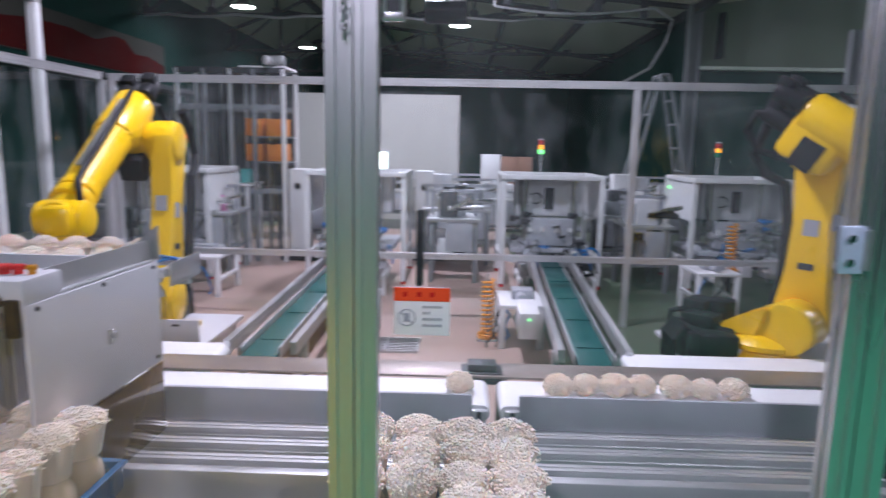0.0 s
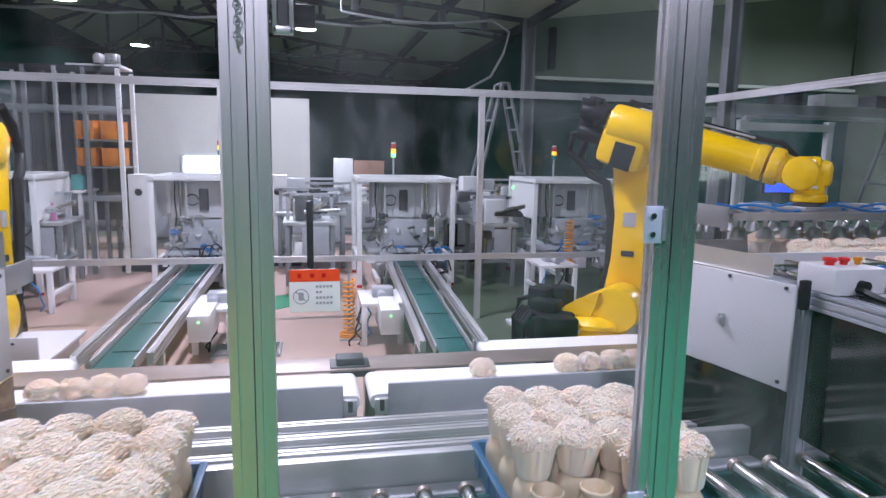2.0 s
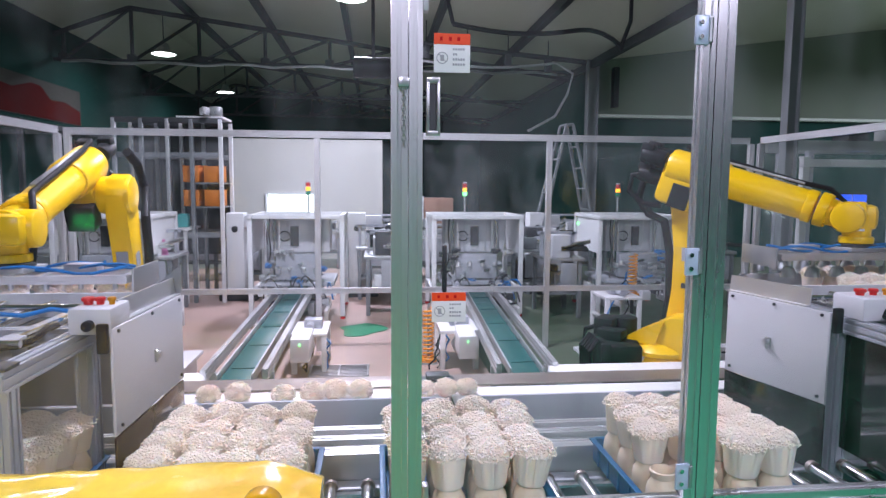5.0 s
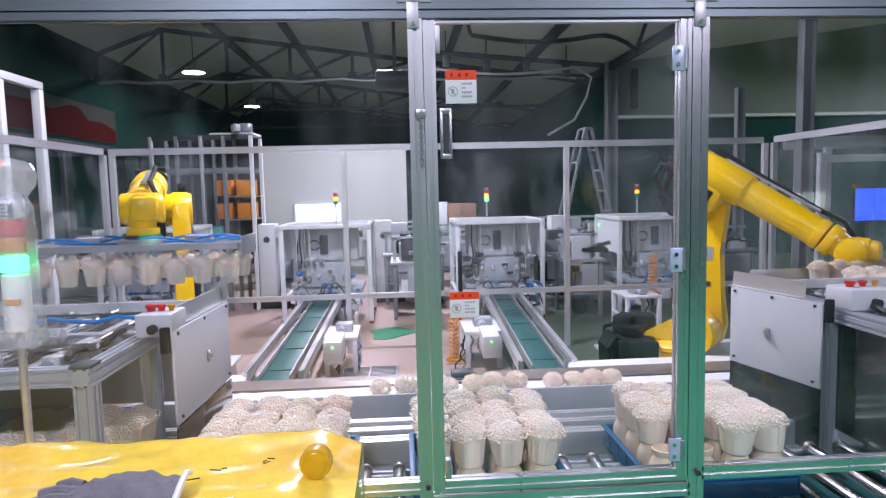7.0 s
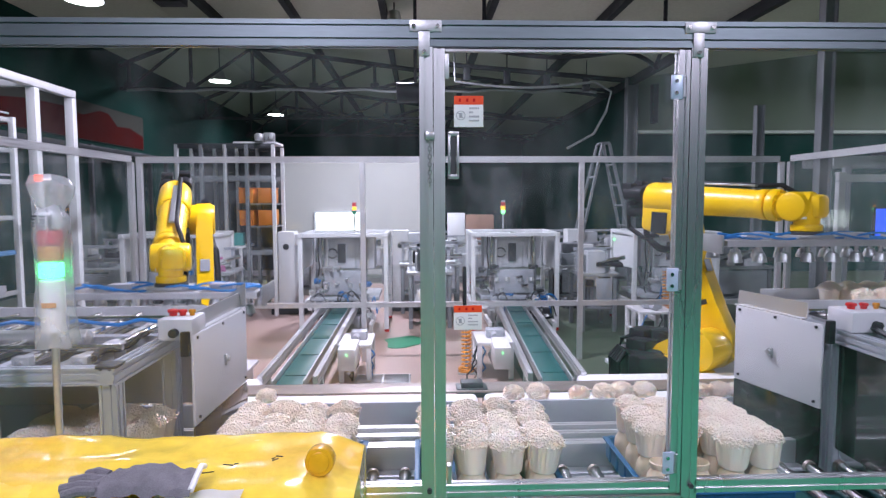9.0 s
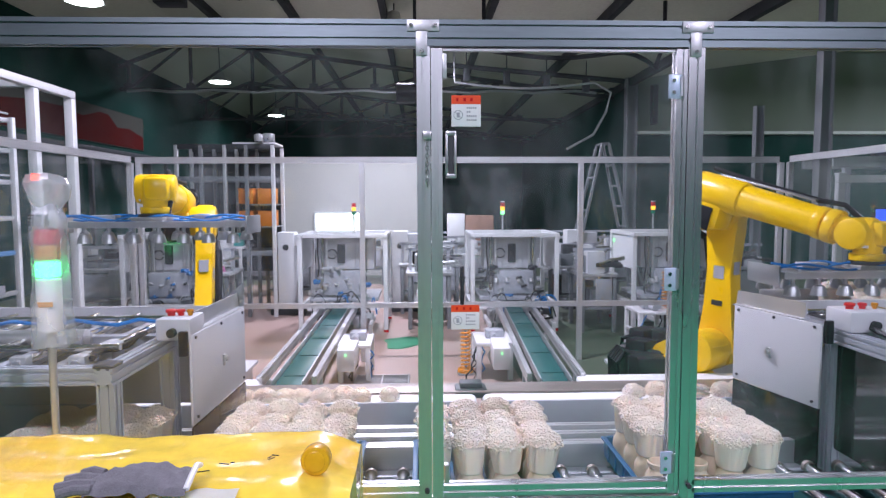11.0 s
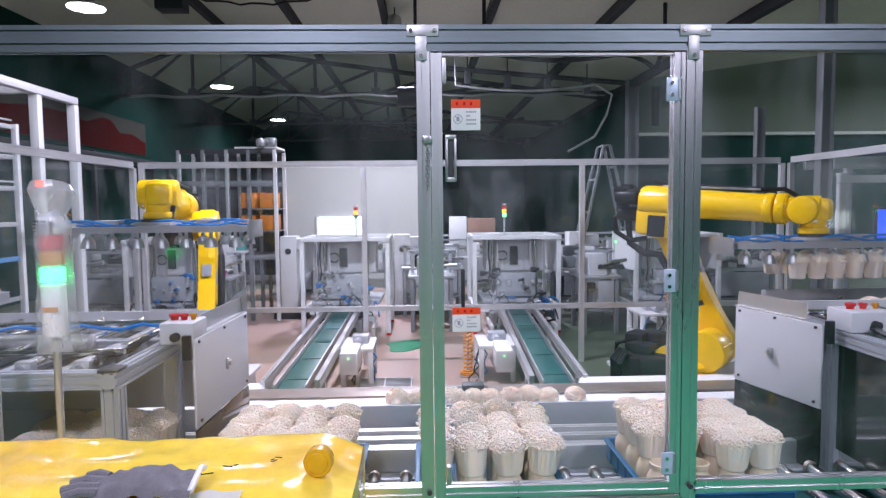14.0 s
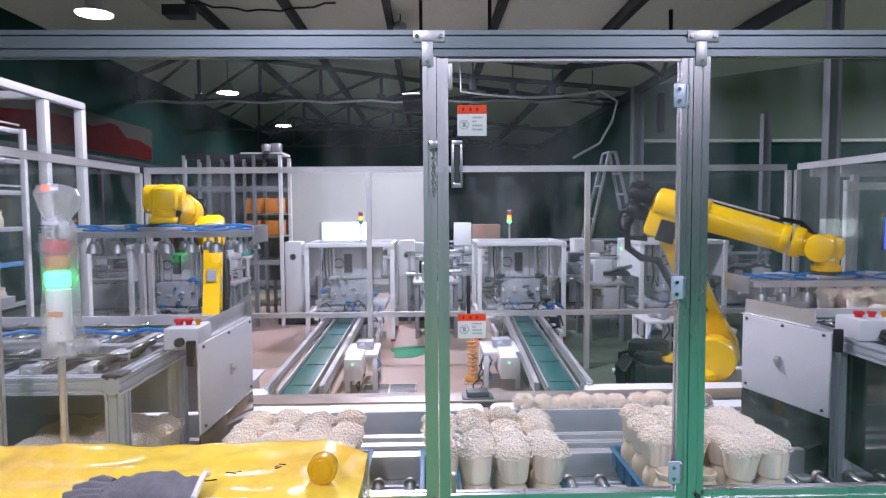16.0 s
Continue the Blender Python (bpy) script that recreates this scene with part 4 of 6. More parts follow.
    p = part("side_panel", box(NB(), (*c, 0.925), (0.012, d.length, 0.37), 0.003, turn), GREY_PAINT, t, "light grey sheet steel side panel")
    q = pose(*c, 0, 0, 0, turn)
    if s > 0:
        part("skirt", box(NB(), (*c, 0.42), (0.008, d.length, 0.63), 0.001, turn), SMOKED, t, "dark smoked skirt sheet")
    else:
        part("skirt", box(NB(), (*c, 0.6), (0.008, d.length, 0.26), 0.001, turn), BROWN_SKIRT, t, "brown smoked skirt sheet")
    for u, v in ((-0.44, 0.17), (0.44, 0.17), (-0.44, -0.16), (0.44, -0.16), (0.0, 0.172)):
        b = rod(NB(), (-s * 0.005, u * d.length, 0.925 + v), (-s * 0.012, u * d.length, 0.925 + v), 0.007, seg=8)
        b.transform(q)
        part("screw", b, DARK, p)
    b = rod(box(NB(), (-s * 0.012, 0.02, 0.925), (0.012, 0.025, 0.05), 0.003), (-s * 0.01, 0.02, 0.93), (-s * 0.03, 0.02, 0.93), 0.012, seg=10)
    b.transform(q)
    part("latch", b, STEEL, p)
    b = extrude(NB(), [(0.0, 1.11), (s * 0.03, 1.11), (s * 0.036, 1.185), (s * 0.03, 1.185), (s * 0.024, 1.117), (0, 1.117)], d.length * 0.82, Matrix.Translation((0, 0.07, 0)))
    b.transform(q)
    part("deflector", b, ALU, t, "bent bright sheet on the panel's top edge")
    b = extrude(NB(), [(0, 1.11), (-0.16, 1.11), (0, 1.24)], 0.006, pose(0, d.length / 2 + 0.02, 0))
    b.transform(q)
    if s < 0:
        part("gusset", b, STEEL, t, "bright triangular gusset plate")
    b = box(NB(), (s * 0.02, -d.length / 2 - 0.015, 1.08), (0.035, 0.025, 0.1), 0.005)
    b.transform(q)
    part("bumper", b, BLACK, t)
    # button box
    bb = part("button_box", box(NB(), (xi + s * bx, 2.42, 1.135), (bw, 0.17, 0.09), 0.01), GREY_PAINT, t, "grey button box")
    for dx, m, r in ((-0.25 * bw, RED, 0.022), (0.03 * bw, RED, 0.018), (0.3 * bw, DULL_AMBER, 0.014)):
        part("button", rod(rod(NB(), (xi + s * bx + dx, 2.42, 1.18), (xi + s * bx + dx, 2.42, 1.192), r * 0.7, seg=14), (xi + s * bx + dx, 2.42, 1.192), (xi + s * bx + dx, 2.42, 1.205), r, seg=16, bevel=0.003), m, bb)
    part("cable_gland", rod(NB(), (xi + s * bx, 2.34, 1.125), (xi + s * bx, 2.31, 1.125), 0.018, seg=12), BLACK, bb)


transfer_table(1, 1.99, ((1.908, 2.425), (1.786, 2.939)), 0.93, 0.08, 0.2, "aluminium transfer table with a grey side panel beside the gate")
transfer_table(-1, -0.88, ((-0.745, 2.34), (-0.715, 3.008)), 0.62, -0.07, 0.14, "aluminium roller table with a grey side panel and bright rods")


# ---- mushrooms, bottles and crates ----
def bunch_mesh(seed):
    """A flaring cup of grown-together stems under a dome of loose pins with round caps."""
    rnd = random.Random(seed)
    body = NB()
    seg, rings = 40, []
    jag = [1 + rnd.uniform(-0.02, 0.02) for _ in range(seg)]
    prof = [(0.036, 0.0), (0.047, 0.004), (0.05, 0.02), (0.055, 0.06), (0.06, 0.095), (0.061, 0.11), (0.059, 0.122), (0.047, 0.145), (0.02, 0.158)]
    for r, z in prof:
        rings.append([body.verts.new((r * jag[k] * math.cos(k * math.tau / seg), r * jag[k] * math.sin(k * math.tau / seg), z)) for k in range(seg)])
    for a, b in zip(rings, rings[1:]):
        for k in range(seg):
            body.faces.new((a[k], a[(k + 1) % seg], b[(k + 1) % seg], b[k]))
    body.faces.new(rings[0][::-1]), body.faces.new(rings[-1])
    for i in range(70):
        a = rnd.uniform(0, math.tau)
        rod(body, (0.046 * math.cos(a), 0.046 * math.sin(a), 0.006), (0.061 * math.cos(a + 0.05), 0.061 * math.sin(a + 0.05), 0.116), 0.0014, 0.0018, seg=4)
    caps = NB()
    n = 500
    for i in range(n):
        u = math.sqrt((i + 0.5) / n)
        a = i * 2.39996 + rnd.uniform(-0.25, 0.25)
        foot = Vector((0.05 * u * math.cos(a), 0.05 * u * math.sin(a), 0.11 + 0.026 * (1 - u * u)))
        r = 0.069 * u * rnd.uniform(0.9, 1.08)
        b = a + rnd.uniform(-0.12, 0.12)
        tip = Vector((r * math.cos(b), r * math.sin(b), 0.128 + 0.036 * (1 - u * u) + rnd.uniform(-0.006, 0.006)))
        if u > 0.9:
            tip.z -= rnd.uniform(0, 0.018)
        rod(body, foot, tip, 0.0017, seg=4)
        s = rnd.uniform(0.0036, 0.0052)
        d = (tip - foot).normalized()
        m = Matrix.Translation(tip) @ d.to_track_quat("Z", "Y").to_matrix().to_4x4() @ Matrix.Diagonal((s, s, s * 0.85, 1))
        bmesh.ops.create_icosphere(caps, subdivisions=1, radius=1, matrix=m)
    return mesh_of("mushroom_stems", body, STEM), mesh_of("mushroom_caps", caps, CREAM)


def lying_mesh(seed):
    """A cut bunch on its side: a soft fan of stems with small caps at one end."""
    rnd = random.Random(100 + seed)
    bm = NB()
    seg, rings = 24, []
    prof = [(-0.078, 0.012), (-0.067, 0.033), (-0.042, 0.049), (0.0, 0.059), (0.034, 0.06), (0.06, 0.045), (0.077, 0.016)]
    ph = rnd.uniform(0, 6)
    for x, r in prof:
        ring = []
        for k in range(seg):
            a = k * math.tau / seg
            q = r * (1 + 0.08 * math.sin(3 * a + ph + 20 * x) + rnd.uniform(-0.03, 0.03))
            ring.append(bm.verts.new((x, 1.15 * q * math.cos(a), 0.05 + 0.92 * q * math.sin(a))))
        rings.append(ring)
    for a, b in zip(rings, rings[1:]):
        for k in range(seg):
            bm.faces.new((a[k], b[k], b[(k + 1) % seg], a[(k + 1) % seg]))
    bm.faces.new(rings[0]), bm.faces.new(rings[-1][::-1])
    for i in range(170):
        a = rnd.uniform(-0.5, math.pi + 0.5)
        x0 = rnd.uniform(-0.07, 0.025)
        x1 = min(x0 + rnd.uniform(0.03, 0.06), 0.072)
        r0, r1 = [0.061 * math.sqrt(max(0.05, 1 - ((x - 0.008) / 0.085) ** 2)) * rnd.uniform(0.94, 1.06) for x in (x0, x1)]
        b = a + rnd.uniform(-0.25, 0.25)
        rod(bm, (x0, 1.15 * r0 * math.cos(a), 0.05 + 0.92 * r0 * math.sin(a)), (x1, 1.15 * r1 * math.cos(b), 0.05 + 0.92 * r1 * math.sin(b)), 0.0024, 0.003, seg=4)
    caps = NB()
    for i in range(330):
        a = rnd.uniform(-0.6, math.pi + 0.6)
        x = 0.085 - 0.13 * rnd.random() ** 1.4
        r = 0.064 * math.sqrt(max(0.03, 1 - ((x - 0.008) / 0.082) ** 2)) * rnd.uniform(0.96, 1.13)
        s = rnd.uniform(0.0032, 0.005)
        tip = Vector((x + rnd.uniform(-0.004, 0.01), 1.15 * r * math.cos(a), 0.05 + 0.92 * r * math.sin(a)))
        bmesh.ops.create_icosphere(caps, subdivisions=1, radius=s, matrix=Matrix.Translation(tip))
        rod(bm, (x - 0.02, tip.y * 0.86, 0.05 + (tip.z - 0.05) * 0.86), tip, 0.0018, seg=4)
    return mesh_of("mushroom_stems", bm, STEM), mesh_of("mushroom_caps", caps, CREAM)


BUNCHES = [bunch_mesh(s) for s in range(5)]


def one_mesh(pair):
    """Stems and caps of a bunch in one mesh with two materials."""
    bm = NB()
    bm.from_mesh(pair[0])
    k = len(bm.faces)
    bm.from_mesh(pair[1])
    bm.faces.ensure_lookup_table()
    for f in bm.faces[k:]:
        f.material_index = 1
    me = bpy.data.meshes.new("mushroom_bunch")
    bm.to_mesh(me)
    bm.free()
    me.materials.append(STEM), me.materials.append(CREAM)
    return me


BUNCH = [one_mesh(p) for p in BUNCHES]
FALLEN = [one_mesh(lying_mesh(s)) for s in range(5)]
BOTTLE_MESH = mesh_of("bottle", lathe(NB(), [(0.03, 0.0), (0.05, 0.004), (0.054, 0.02), (0.054, 0.085), (0.05, 0.105), (0.041, 0.12), (0.038, 0.132), (0.043, 0.142), (0.044, 0.155), (0.04, 0.158), (0.036, 0.15), (0.034, 0.12), (0.01, 0.1)], 18), BOTTLE)


def crate_mesh():
    bm = NB()
    box(bm, (0, 0, 0.006), (0.53, 0.53, 0.012))
    for sx in (-1, 1):
        box(bm, (sx * 0.265, 0, 0.045), (0.008, 0.545, 0.085), 0.002)
        box(bm, (0, sx * 0.268, 0.045), (0.52, 0.008, 0.085), 0.002)
        box(bm, (sx * 0.272, 0, 0.086), (0.022, 0.56, 0.008), 0.002)
        box(bm, (0, sx * 0.276, 0.086), (0.522, 0.022, 0.008), 0.002)
        for k in range(5):
            box(bm, (sx * 0.271, -0.2 + 0.1 * k, 0.04), (0.008, 0.01, 0.07))
    return mesh_of("crate_body", bm, BLUE_TRAY)


CRATE_MESH = crate_mesh()
CRATE_Z, CRATE_Y = 0.508, 2.245


def crate(x, seed, empty=(), label="blue crate of sixteen bottles with full mushroom heads"):
    rnd = random.Random(seed)
    t = thing("mushroom_crate", label, "crate", pose(x, CRATE_Y, CRATE_Z), "mushroom crates")
    part("crate_body", CRATE_MESH, BLUE_TRAY, t)
    for i in range(4):
        for j in range(4):
            b = part("bottle", BOTTLE_MESH, BOTTLE, t, "", pose((i - 1.5) * 0.13 + rnd.uniform(-0.004, 0.004), (j - 1.5) * 0.13 + rnd.uniform(-0.004, 0.004), 0.013))
            if (i, j) not in empty:
                s = rnd.uniform(0.94, 1.06)
                part("mushroom_bunch", BUNCH[rnd.randrange(5)], CREAM, b, "cream enoki bunch",
                     pose(0, 0, 0.135, rnd.uniform(-4, 4), rnd.uniform(-4, 4), rnd.uniform(0, 360)) @ Matrix.Diagonal((s, s, rnd.uniform(0.8, 0.92), 1)))
    return t


CRATES = {
    "a": crate(1.265, 1, ((0, 0), (1, 0)), "blue crate of bottled mushrooms with two empty bottles"),
    "b": crate(0.43, 2),
    "c": crate(-0.34, 3),
    "d": crate(-1.12, 4),
}

# bunches lying on the white belts: the place along the belt at the start, and how each lies
BELT_SPEED = 0.37
LYING = [0.39, 0.83, 0.96, 1.09, 1.22, 1.36, 1.49, 1.62,
         -2.20, -2.05, -1.93, -1.80, -1.57, -1.45, -1.33, -1.21, -2.45, -2.6,
         -5.16, -5.04, -4.93, -4.82, -4.70, -4.60, -4.47, -4.36, -4.25, -4.08]
belt_bunches = []
rnd = random.Random(77)
for k, x0 in enumerate(LYING):
    turn = -90 + rnd.uniform(-35, 35)
    ob = new("mushroom_bunch", FALLEN[k % 5])
    tagged(ob, "cream enoki bunch lying on the white belt", "mushroom", "bunches on the belt")
    belt_bunches.append((ob, x0, turn, 3.54 + rnd.uniform(-0.02, 0.02), rnd.uniform(0.78, 0.9)))

# bunches that the robots lift
held_r, held_l = [], []
for store, n in ((held_r, 8), (held_l, 8)):
    for k in range(n):
        for row in (-0.16, 0.16):
            ob = new("mushroom_bunch", BUNCH[(k + (row > 0)) % 5])
            tagged(ob, "cream enoki bunch lifted by the robot's suction rack", "mushroom", "bunches in the rack")
            store.append((ob, (-0.2 if store is held_r else -0.56) + (0.13 if store is held_r else 0.16) * k, row))
# bunches waiting on the table
for k in range(8):
    for row in range(3):
        ob = new("mushroom_bunch", BUNCH[(2 * k + row) % 5])
        ob.matrix_basis = pose(2.72 + 0.125 * k, 3.0 + 0.13 * row, 0.932, 0, 0, 57 * k + 31 * row)
        tagged(ob, "cream enoki bunch standing on the transfer table", "mushroom", "bunches on the table")


# ---- machines behind the cell ----
def signal_tower(x, y, z, lit, label):
    t = thing("signal_tower", label, "signal light", pose(x, y, z), "signal towers")
    part("pole", rod(NB(), (0, 0, 0), (0, 0, 0.22), 0.012, seg=8), ALU_DULL, t)
    for k, (nm, dull, glow) in enumerate((("green", DULL_GREEN, GLOW_GREEN), ("amber", DULL_AMBER, GLOW_ORANGE), ("red", DULL_RED, GLOW_RED))):
        part("lens", rod(NB(), (0, 0, 0.22 + 0.055 * k), (0, 0, 0.27 + 0.055 * k), 0.03, seg=14, bevel=0.004), glow if nm in lit else dull, t, nm + " lens")
    part("cap", rod(NB(), (0, 0, 0.385), (0, 0, 0.40), 0.028, seg=14, bevel=0.004), WHITE_PAINT, t)
    return t


def packing_machine(cx, y0, box_side, seed):
    rnd = random.Random(seed)
    t = thing("packing_machine", "white framed packing machine with a sheet steel cover and green infeed", "machine", pose(cx, y0, 0), "packing machines")
    w, d, h = 0.53, 0.95, 1.2
    for sx in (-1, 1):
        for y in (0.025, d):
            p = part("post", box(NB(), (sx * w, y, h / 2 + 0.02), (0.055, 0.05, h - 0.04), 0.005), WHITE_PAINT, t)
            part("foot", rod(NB(), (sx * w, y, 0), (sx * w, y, 0.03), 0.03, seg=10), DULL_RED, p, "reddish foot")
        part("side_beam", box(NB(), (sx * w, d / 2, h + 0.02), (0.055, d + 0.05, 0.05), 0.005), WHITE_PAINT, t)
        part("side_sheet", box(NB(), (sx * w, d / 2 - 0.01, 0.985), (0.01, d - 0.07, 0.42)), WHITE_PAINT, t)
        part("low_beam", box(NB(), (sx * w, d / 2, 0.33), (0.05, d - 0.06, 0.05), 0.005), WHITE_PAINT, t)
    for y in (0.025, d):
        part("top_beam", box(NB(), (0, y, h + 0.02), (2 * w - 0.056, 0.05, 0.05), 0.005), WHITE_PAINT, t)
    part("top_sheet", box(NB(), (0, d / 2, h + 0.0), (2 * w - 0.06, d - 0.06, 0.008)), GREY_PAINT, t)
    # covered press head
    c = part("head_cover", box(NB(), (0.0, 0.45, 0.98), (0.74, 0.4, 0.4), 0.012), GREY_PAINT, t, "grey sheet cover")
    part("display", box(NB(), (-0.02 + rnd.uniform(-0.05, 0.05), 0.235, 0.98), (0.1, 0.02, 0.24), 0.004), BLACK, c, "black display")
    for sx in (-0.28, 0.26):
        part("guide_post", rod(NB(), (sx, 0.22, 0.5), (sx, 0.22, 1.19), 0.022, seg=12), CHROME, t)
        part("guide_frame", box(NB(), (sx * 0.8, 0.2, 0.82), (0.03, 0.03, 0.7), 0.004), ALU, t)
    b = part("press_block", box(NB(), (0, 0.14, 0.62), (0.5, 0.12, 0.3), 0.01), MACHINE_GREY, t, "grey press block")
    for x in (-0.25, -0.1, 0.08, 0.24):
        part("hole_ring", rod(NB(), (x * 0.9, 0.085, 0.62 + rnd.uniform(-0.09, 0.09)), (x * 0.9, 0.07, 0.62), 0.03, seg=14), ALU, b)
    part("table", box(NB(), (0, 0.45, 0.42), (0.86, 0.8, 0.05), 0.006), MACHINE_GREY, t)
    for k in range(16):
        x, z = rnd.uniform(-0.42, 0.42), rnd.uniform(0.36, 0.82)
        part("fitting", rod(box(NB(), (x, 0.14, z), (0.07, 0.1, 0.06), 0.006), (x, 0.08, z), (x + 0.05, 0.02, z + 0.02), 0.016, seg=10), rnd.choice((STEEL, DARK, ALU, BLUE_HOSE)), t)
    for k in range(4):
        x = rnd.uniform(-0.4, 0.4)
        pts = [(x + 0.05 * math.sin(1.1 * i + k), 0.16 + 0.02 * math.cos(i), 0.72 - 0.05 * i) for i in range(8)]
        part("cable", tube(NB(), pts, 0.006, 5), BLACK, t)
    for k in range(9):
        x = rnd.choice((-1, 1)) * rnd.uniform(0.1, 0.34)
        z = rnd.uniform(0.2, 0.42)
        part("feeder_unit", rod(box(NB(), (x, -0.25 + rnd.uniform(-0.25, 0.2), z), (rnd.uniform(0.05, 0.12), rnd.uniform(0.06, 0.2), rnd.uniform(0.06, 0.16)), 0.006), (x, -0.3, z), (x + rnd.uniform(-0.1, 0.1), -0.42, z + 0.05), 0.014, seg=8), rnd.choice((MACHINE_GREY, STEEL, DARK, ALU, GREY_PAINT)), t)
    for sx in (-1, 1):
        part("feeder_rail", box(NB(), (sx * 0.38, -0.3, 0.2), (0.04, 0.6, 0.05), 0.004), WHITE_PAINT, t)
        part("feeder_leg", box(NB(), (sx * 0.38, -0.55, 0.09), (0.04, 0.04, 0.18), 0.003), WHITE_PAINT, t)
    part("low_box", box(NB(), (rnd.uniform(-0.1, 0.1), 0.5, 0.2), (0.5, 0.4, 0.3), 0.01), GREY_PAINT, t)
    part("shelf", box(NB(), (0, 0.05, 0.3), (0.9, 0.1, 0.03), 0.004), WHITE_PAINT, t)
    if box_side:
        part("pilot_light", box(NB(), (-w - 0.012, d - 0.1, 1.1), (0.012, 0.05, 0.03), 0.003), GLOW_GREEN, t, "lit green pilot light")
    # hoses and small valves about the infeed
    for k in range(16):
        x, z = rnd.uniform(-0.36, 0.36), rnd.uniform(0.3, 0.5)
        y = rnd.uniform(-0.3, 0.05)
        sx, sy = rnd.uniform(-0.2, 0.2), rnd.uniform(0.05, 0.16)
        pts = [(x + sx * i / 7, y - 0.05 * math.sin(math.pi * i / 7), z + sy * math.sin(math.pi * i / 7) - 0.02 * i) for i in range(8)]
        part("hose", tube(NB(), pts, rnd.uniform(0.005, 0.011), 5), rnd.choice((BLACK, BLACK, DARK, BLUE_HOSE, SIGN_WHITE)), t)
    part("cable_loop", tube(NB(), [(-0.16 + 0.06 * math.cos(a), 0.21, 0.98 + 0.06 * math.sin(a)) for a in [i * 0.42 for i in range(15)]], 0.007, 6), BLACK, t)
    for x in (-0.3, -0.13, 0.13, 0.3):
        part("cover_rib", box(NB(), (x, 0.246, 0.98), (0.012, 0.012, 0.38), 0.003), ALU_DULL, c)
    part("drop_cable", tube(NB(), [(-0.33, 0.2, 1.19), (-0.34, 0.19, 1.0), (-0.32, 0.18, 0.8), (-0.35, 0.17, 0.62)], 0.009, 6), BLACK, t)
    return t


for cx, side, seed in ((-2.95, 0, 3), (-0.78, 0, 4), (1.37, 0, 5), (3.42, 1, 6)):
    packing_machine(cx, 7.71, side, seed)
signal_tower(-0.72, 8.55, 1.245, ("amber",), "small signal tower with an amber light on a machine")
signal_tower(1.32, 8.55, 1.245, ("green", "amber"), "small signal tower with green and amber lights on a machine")
signal_tower(3.42, 8.55, 1.245, ("amber",), "small signal tower with an amber light on a machine")
signal_tower(-2.95, 8.55, 1.245, ("red",), "small signal tower with a red light on a machine")


def column_unit(x, y):
    t = thing("column_machine", "slim white machine column with a round dial", "machine", pose(x, y, 0), "machine columns")
    part("column", box(NB(), (0, 0, 0.6), (0.24, 0.3, 1.2), 0.012), WHITE_PAINT, t)
    part("dial", rod(NB(), (0, -0.15, 0.98), (0, -0.165, 0.98), 0.045, seg=18, bevel=0.004), DARK, t)
    part("foot", box(NB(), (0.05, -0.05, 0.06), (0.5, 0.5, 0.12), 0.012), DARK, t)
    part("head", box(NB(), (0.2, 0, 1.08), (0.3, 0.24, 0.16), 0.01), GREY_PAINT, t)


column_unit(-1.78, 9.3)
column_unit(-0.12, 9.5)
column_unit(2.55, 9.6)


def bench(x, y, w, seed):
    rnd = random.Random(seed)
    t = thing("packing_line", "cluttered grey packing line with steel frames and small parts", "machine", pose(x, y, 0), "packing lines")
    part("top", box(NB(), (0, 0, 0.72), (w, 0.7, 0.04), 0.005), ALU_DULL, t)
    for sx in (-1, 1):
        for sy in (-1, 1):
            part("leg", box(NB(), (sx * (w / 2 - 0.05), sy * 0.3, 0.35), (0.05, 0.05, 0.7), 0.004), COLUMN_GREY, t)
    part("upper_frame", box(box(box(NB(), (-w / 2 + 0.05, 0, 0.88), (0.04, 0.04, 0.3)), (w / 2 - 0.05, 0, 0.88), (0.04, 0.04, 0.3)), (0, 0, 1.02), (w, 0.04, 0.04)), MACHINE_GREY, t)
    part("low_shelf", box(NB(), (0, 0, 0.3), (w - 0.1, 0.6, 0.03), 0.004), COLUMN_GREY, t)
    # added sheet that covers the dark underside so the line looks brighter
    part("brightening_panel", box(NB(), (0.06, -0.325, 0.52), (w - 0.3, 0.01, 0.32), 0.003), MACHINE_GREY, t, "grey panel added over the dark underside")
    for k in range(14):
        s = (rnd.uniform(0.06, 0.28), rnd.uniform(0.1, 0.3), rnd.uniform(0.05, 0.3))
        px = rnd.uniform(-w / 2 + 0.2, w / 2 - 0.2)
        lv = rnd.choice((0.74, 0.74, 0.315))
        part("unit", box(NB(), (px, rnd.uniform(-0.2, 0.2), lv + s[2] / 2), s, 0.008), rnd.choice((MACHINE_GREY, COLUMN_GREY, WHITE_PAINT, STEEL, DARK, DARK, BLACK, GREY_PAINT)), t)
    for k in range(5):
        px = rnd.uniform(-w / 2 + 0.2, w / 2 - 0.2)
        part("cylinder", rod(NB(), (px, -0.3, 0.85), (px + rnd.uniform(0.1, 0.4), -0.3, 0.85 + rnd.uniform(-0.04, 0.12)), 0.025, seg=10), rnd.choice((STEEL, CHROME, DARK)), t)


for x, y, w, s in ((-4.2, 10.4, 1.6, 11), (-2.3, 11.2, 1.8, 12), (0.6, 10.9, 1.9, 13), (2.9, 10.7, 1.7, 14), (4.6, 10.2, 1.3, 15), (0.5, 12.6, 2.2, 16), (3.2, 12.9, 2.4, 17), (-1.3, 12.8, 1.8, 18)):
    bench(x, y, w, s)


